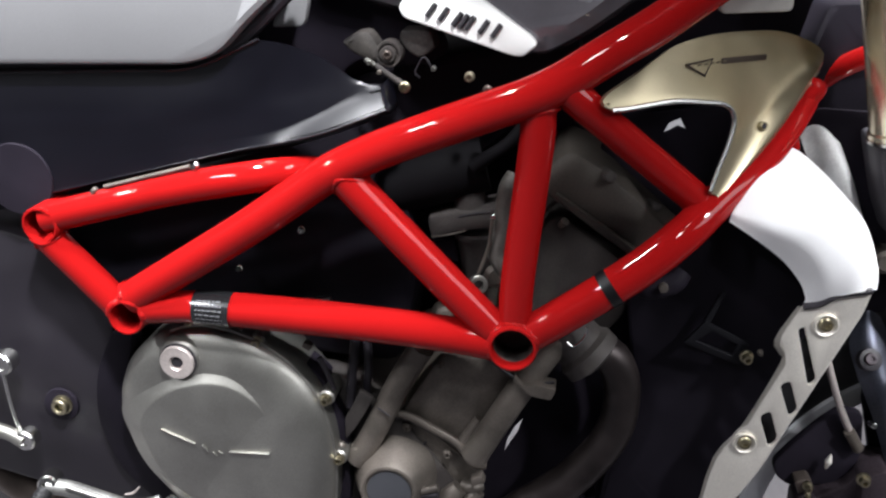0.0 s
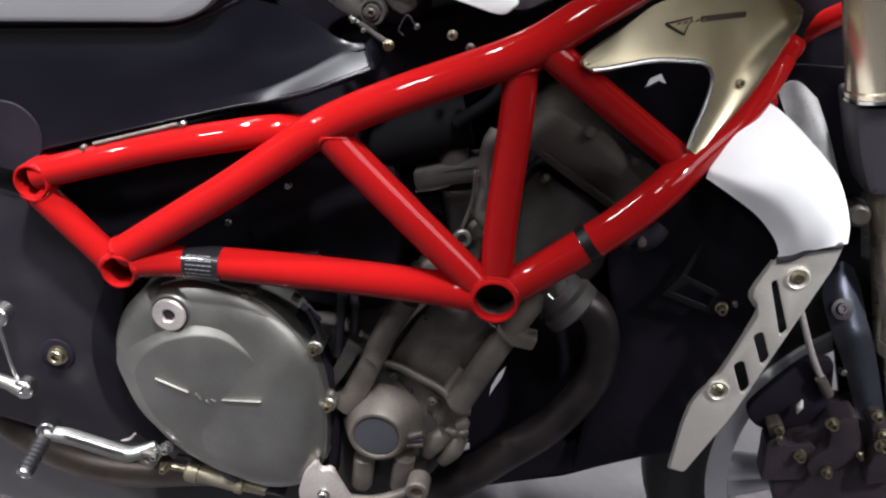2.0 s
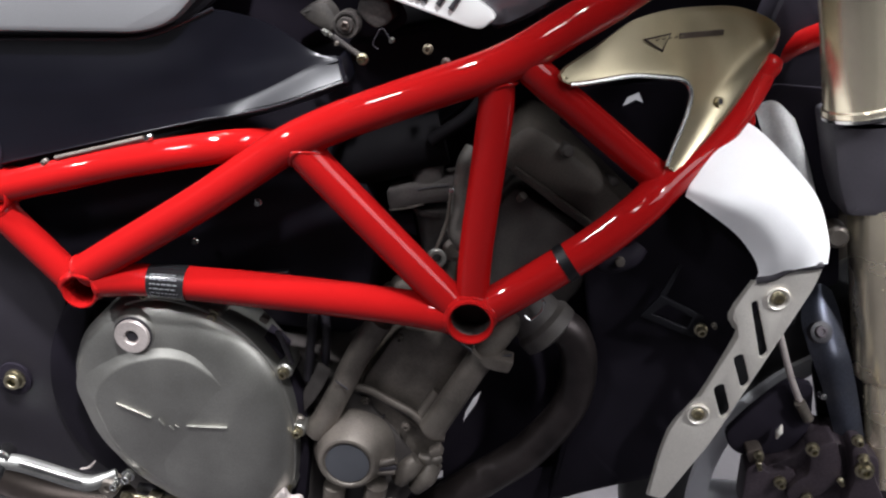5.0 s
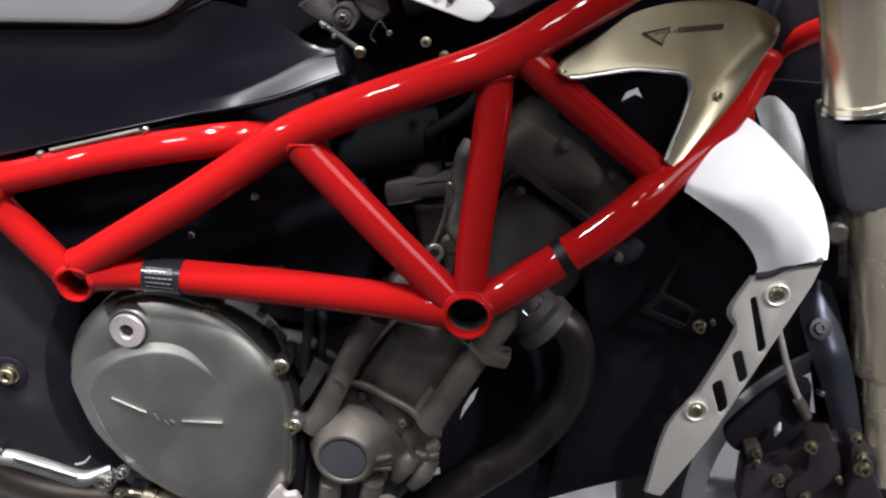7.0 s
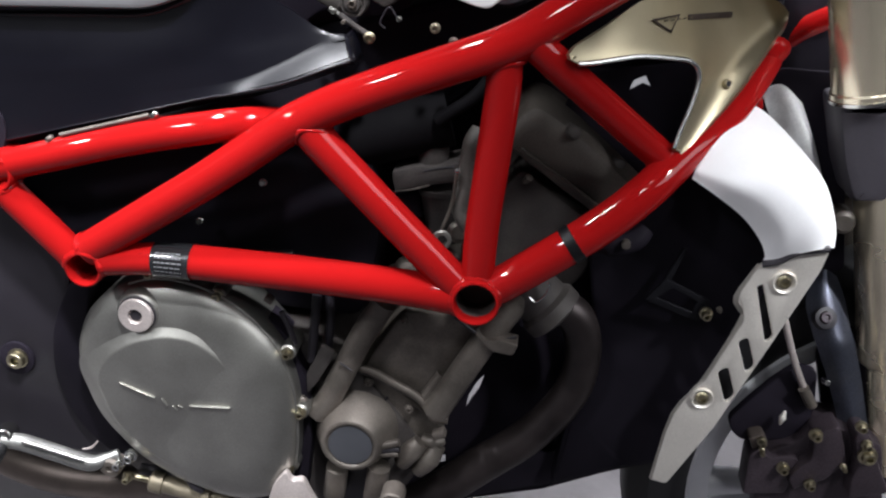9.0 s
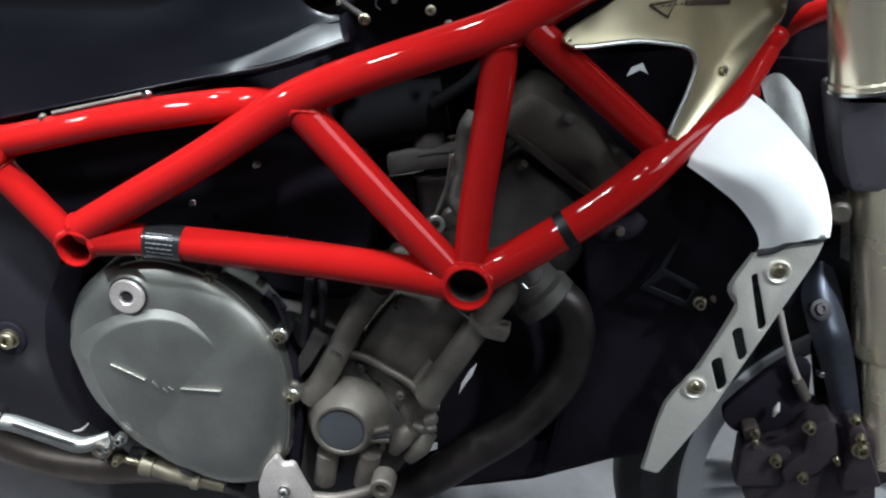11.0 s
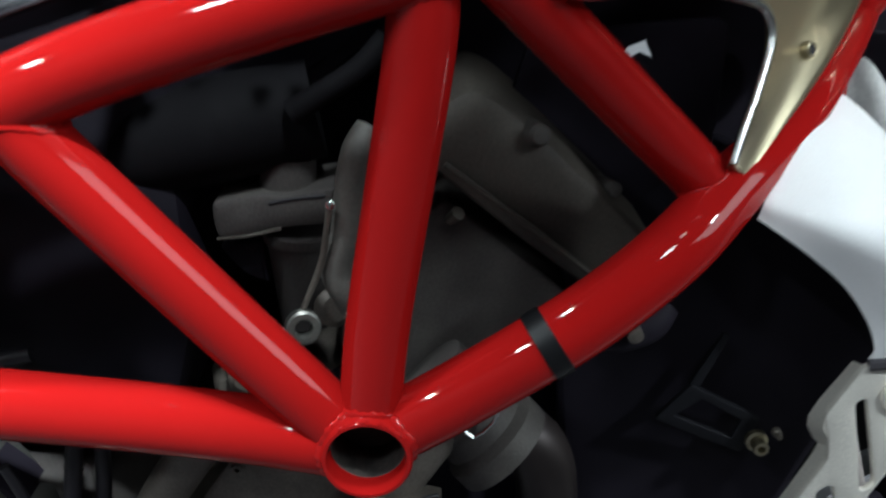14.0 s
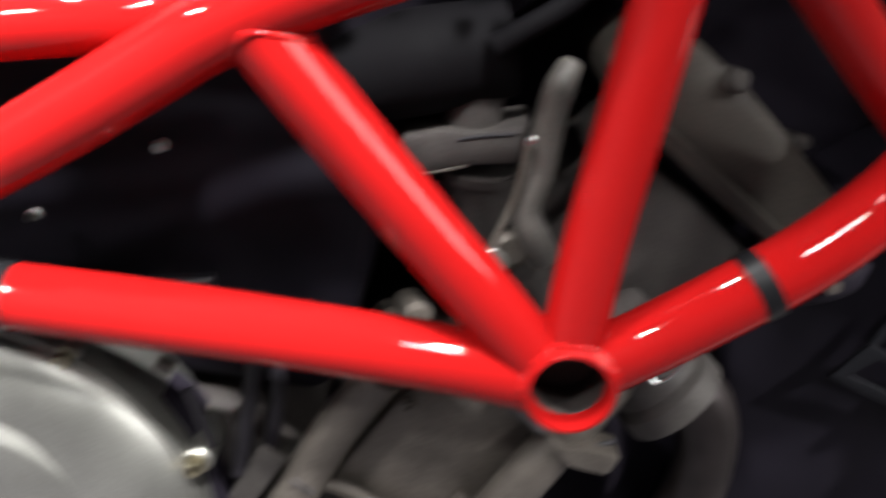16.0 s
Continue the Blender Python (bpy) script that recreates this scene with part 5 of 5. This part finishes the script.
def front():
    rake = Vector((math.sin(radians(24.6)), 0, -math.cos(radians(24.6))))
    c = V((0.294, 0.130, 0.754))
    for dy in (0.0, 0.2):
        d = Vector((0, dy, 0))
        leg = part("fork_leg", lathe(V((0.390, 0.150, 0.593)) + d, rake, [(0, -0.12), (0.0285, -0.12), (0.0285, 0.1), (0.026, 0.104), (0.019, 0.104), (0.019, 0.24), (0, 0.24)], 40), FORK, moto, "pale anodised fork leg")
        part("fork_sleeve", lathe(c + d, -rake, [(0.02, -0.003), (0.031, -0.003), (0.0325, -0.001), (0.0325, 0.004), (0.031, 0.006), (0.031, 0.3), (0, 0.3)], 40), FORK, leg)
        part("sleeve_lip", lathe(c + d, -rake, [(0.031, -0.005), (0.0335, -0.004), (0.0335, -0.001), (0.031, 0.0)], 40), STEEL, leg)
    part("fork_clamp", slab(rounded([(0.267, 0.120, 0.743), (0.359, 0.120, 0.768), (0.401, 0.120, 0.676), (0.321, 0.120, 0.654), (0.299, 0.120, 0.684)], 0.008), 0.28, 0.012), CLAMP, moto, "grey cast fork clamp")
    part("clamp_bolt", lathe((0.328, 0.140, 0.630), (0, -1, 0), [(0, -0.02), (0.012, -0.02), (0.012, 0.0), (0.008, 0.003), (0, 0.003)], 20), CAST, moto)
    part("head_mount", slab(rounded([(0.328, 0.200, 0.632), (0.351, 0.200, 0.641), (0.378, 0.200, 0.599), (0.361, 0.200, 0.581)], 0.005), 0.02, 0.003), CAST, moto)
    # mudguard stay and brake hose
    stay = part("mudguard_stay", skin([[(0.338, 0.172, 0.558), (0.344, 0.169, 0.569), (0.359, 0.172, 0.564)], [(0.334, 0.158, 0.535), (0.347, 0.149, 0.547), (0.369, 0.156, 0.549)],
                                       [(0.347, 0.144, 0.510), (0.361, 0.134, 0.522), (0.381, 0.142, 0.525)], [(0.360, 0.136, 0.492), (0.372, 0.126, 0.504), (0.392, 0.135, 0.508)],
                                       [(0.383, 0.138, 0.462), (0.395, 0.130, 0.472), (0.412, 0.138, 0.477)], [(0.421, 0.142, 0.407), (0.431, 0.135, 0.415), (0.447, 0.142, 0.418)]], 0.012, 5), BLUEGREY, moto, "blue-black textured mudguard stay")
    part("mudguard", slab(rounded([(0.380, 0.180, 0.467), (0.370, 0.180, 0.504), (0.403, 0.180, 0.514), (0.431, 0.180, 0.487), (0.448, 0.180, 0.455), (0.465, 0.180, 0.404), (0.420, 0.180, 0.389)], 0.008), 0.006, 0.002), DARK, moto, "black plastic mudguard")
    part("bolt_seat", lathe((0.352, 0.137, 0.530), (0, -0.85, 0.5), [(0.0115, -0.008), (0.0112, 0.0005), (0.0095, 0.0012), (0, 0.0012)], 24), JETBLACK, stay)
    bolt((0.351, 0.136, 0.531), 0.0058, stay, CALIPER, h=0.003, axis=(0, -0.85, 0.5), washer=1.1)
    part("brake_hose", sweep([(0.311, 0.130, 0.520), (0.324, 0.127, 0.499), (0.344, 0.127, 0.470), (0.371, 0.130, 0.438)], 0.0036, 12), LOWBRACKET, moto)
    part("hose_ferrule", sweep([(0.357, 0.126, 0.453), (0.375, 0.130, 0.434)], 0.0058, 12), CAST, moto)
    # front wheel
    wc = Vector((0.543, YC, 0.312))
    wheel = part("front_wheel", lathe(wc, (0, -1, 0), [(0.213, 0.05), (0.236, 0.056), (0.2415, 0.053), (0.24, 0.048), (0.225, 0.03), (0.213, 0.0), (0.225, -0.03), (0.2415, -0.053), (0.236, -0.056), (0.213, -0.05), (0.203, 0), (0.213, 0.05)], 72), RIM, moto, "silver painted alloy front wheel")
    part("tyre", lathe(wc, (0, -1, 0), [(0.2395, 0.054), (0.244, 0.058), (0.26, 0.062), (0.283, 0.056), (0.305, 0.03), (0.312, 0), (0.305, -0.03), (0.283, -0.056), (0.26, -0.062), (0.244, -0.058), (0.2395, -0.054)], 72), RUBBER, wheel, "black rubber tyre")
    part("hub", lathe(wc, (0, -1, 0), [(0, -0.05), (0.04, -0.05), (0.034, -0.02), (0.034, 0.02), (0.04, 0.05), (0, 0.05)], 28), RIM, wheel)
    for k in range(3):
        a0 = radians(202 + 120 * k)
        for side in (-0.05, 0.05):
            p = [wc + Vector((math.cos(a0 + side * s) * r, -0.012, math.sin(a0 + side * s) * r)) for r, s in ((0.035, 0.6), (0.12, 0.75), (0.21, 1.15))]
            part("spoke", sweep(p, [0.017, 0.013, 0.02], 14), RIM, wheel)
    # disc with drilled holes, on the near side
    part("brake_disc", lathe(wc + Vector((0, -0.066, 0)), (0, -1, 0), [(0.118, -0.0025), (0.155, -0.0025), (0.155, 0.0025), (0.118, 0.0025), (0.118, -0.0025)], 64), PIPE, wheel)
    part("disc_carrier", lathe(wc + Vector((0, -0.06, 0)), (0, -1, 0), [(0.03, -0.003), (0.12, -0.003), (0.12, 0.003), (0.03, 0.003), (0.03, -0.003)], 48), CALIPER, wheel)
    # caliper: two dark halves and bolts
    cal = part("brake_caliper", slab(rounded([(0.344, 0.120, 0.352), (0.351, 0.120, 0.372), (0.375, 0.120, 0.392), (0.384, 0.120, 0.418), (0.419, 0.120, 0.422), (0.458, 0.120, 0.416), (0.518, 0.120, 0.281), (0.409, 0.120, 0.241), (0.364, 0.120, 0.294)], 0.01), 0.05, 0.006), CALIPER, moto, "dark brown brake caliper")
    part("caliper_arm", slab(rounded([(0.303, 0.135, 0.389), (0.311, 0.135, 0.375), (0.326, 0.135, 0.367), (0.350, 0.135, 0.375), (0.386, 0.135, 0.390), (0.382, 0.135, 0.429), (0.368, 0.135, 0.471), (0.345, 0.135, 0.471), (0.331, 0.135, 0.450), (0.314, 0.135, 0.416)], 0.008), 0.01, 0.003), DARK, cal)
    part("caliper_bridge", slab(rounded([(0.379, 0.103, 0.414), (0.386, 0.103, 0.422), (0.399, 0.103, 0.433), (0.413, 0.103, 0.411), (0.423, 0.103, 0.392), (0.415, 0.103, 0.375), (0.41, 0.103, 0.364), (0.394, 0.103, 0.355), (0.386, 0.103, 0.341), (0.374, 0.103, 0.356), (0.38, 0.103, 0.374), (0.388, 0.103, 0.385), (0.383, 0.103, 0.402)], 0.006), 0.03, 0.004), CALIPER, cal)
    part("caliper_foot", slab(rounded([(0.416, 0.1, 0.426), (0.417, 0.1, 0.433), (0.427, 0.1, 0.436), (0.436, 0.1, 0.426), (0.454, 0.1, 0.4), (0.477, 0.1, 0.373), (0.44, 0.1, 0.353), (0.433, 0.1, 0.378), (0.433, 0.1, 0.394)], 0.006), 0.03, 0.004), CALIPER, cal)
    part("caliper_lug", slab(rounded([(0.33, 0.112, 0.367), (0.338, 0.112, 0.377), (0.351, 0.112, 0.369), (0.366, 0.112, 0.377), (0.38, 0.112, 0.378), (0.383, 0.112, 0.36), (0.383, 0.112, 0.332), (0.342, 0.112, 0.316)], 0.005), 0.03, 0.003), CALIPER, cal)
    part("caliper_ear", slab(rounded([(0.324, 0.118, 0.384), (0.337, 0.118, 0.392), (0.347, 0.118, 0.382), (0.345, 0.118, 0.365), (0.337, 0.118, 0.365)], 0.004), 0.02, 0.003), BROWN, cal)
    for p, r in (((0.378, 0.1, 0.418), 0.0048), ((0.416, 0.1, 0.441), 0.0042), ((0.434, 0.096, 0.412), 0.0068), ((0.428, 0.096, 0.424), 0.0038), ((0.367, 0.109, 0.364), 0.0046), ((0.337, 0.115, 0.385), 0.0034), ((0.341, 0.115, 0.374), 0.0026), ((0.419, 0.1, 0.39), 0.0024), ((0.396, 0.1, 0.359), 0.0042)):
        bolt(p, r, cal, ZINC, h=0.008)
    part("gap_bolt", lathe((0.374, 0.120, 0.469), (0, -1, 0.3), [(0, -0.01), (0.0032, -0.01), (0.003, 0.002), (0, 0.003)], 12), STEEL, moto)
    # bright lens shape stands in for lit floor showing through a gap
    part("bright_gap_fill", sweep([(0.351, 0.125, 0.405), (0.350, 0.124, 0.414), (0.350, 0.125, 0.422)], [0.0012, 0.004, 0.0012], 10), BRUSHED, cal)


front()
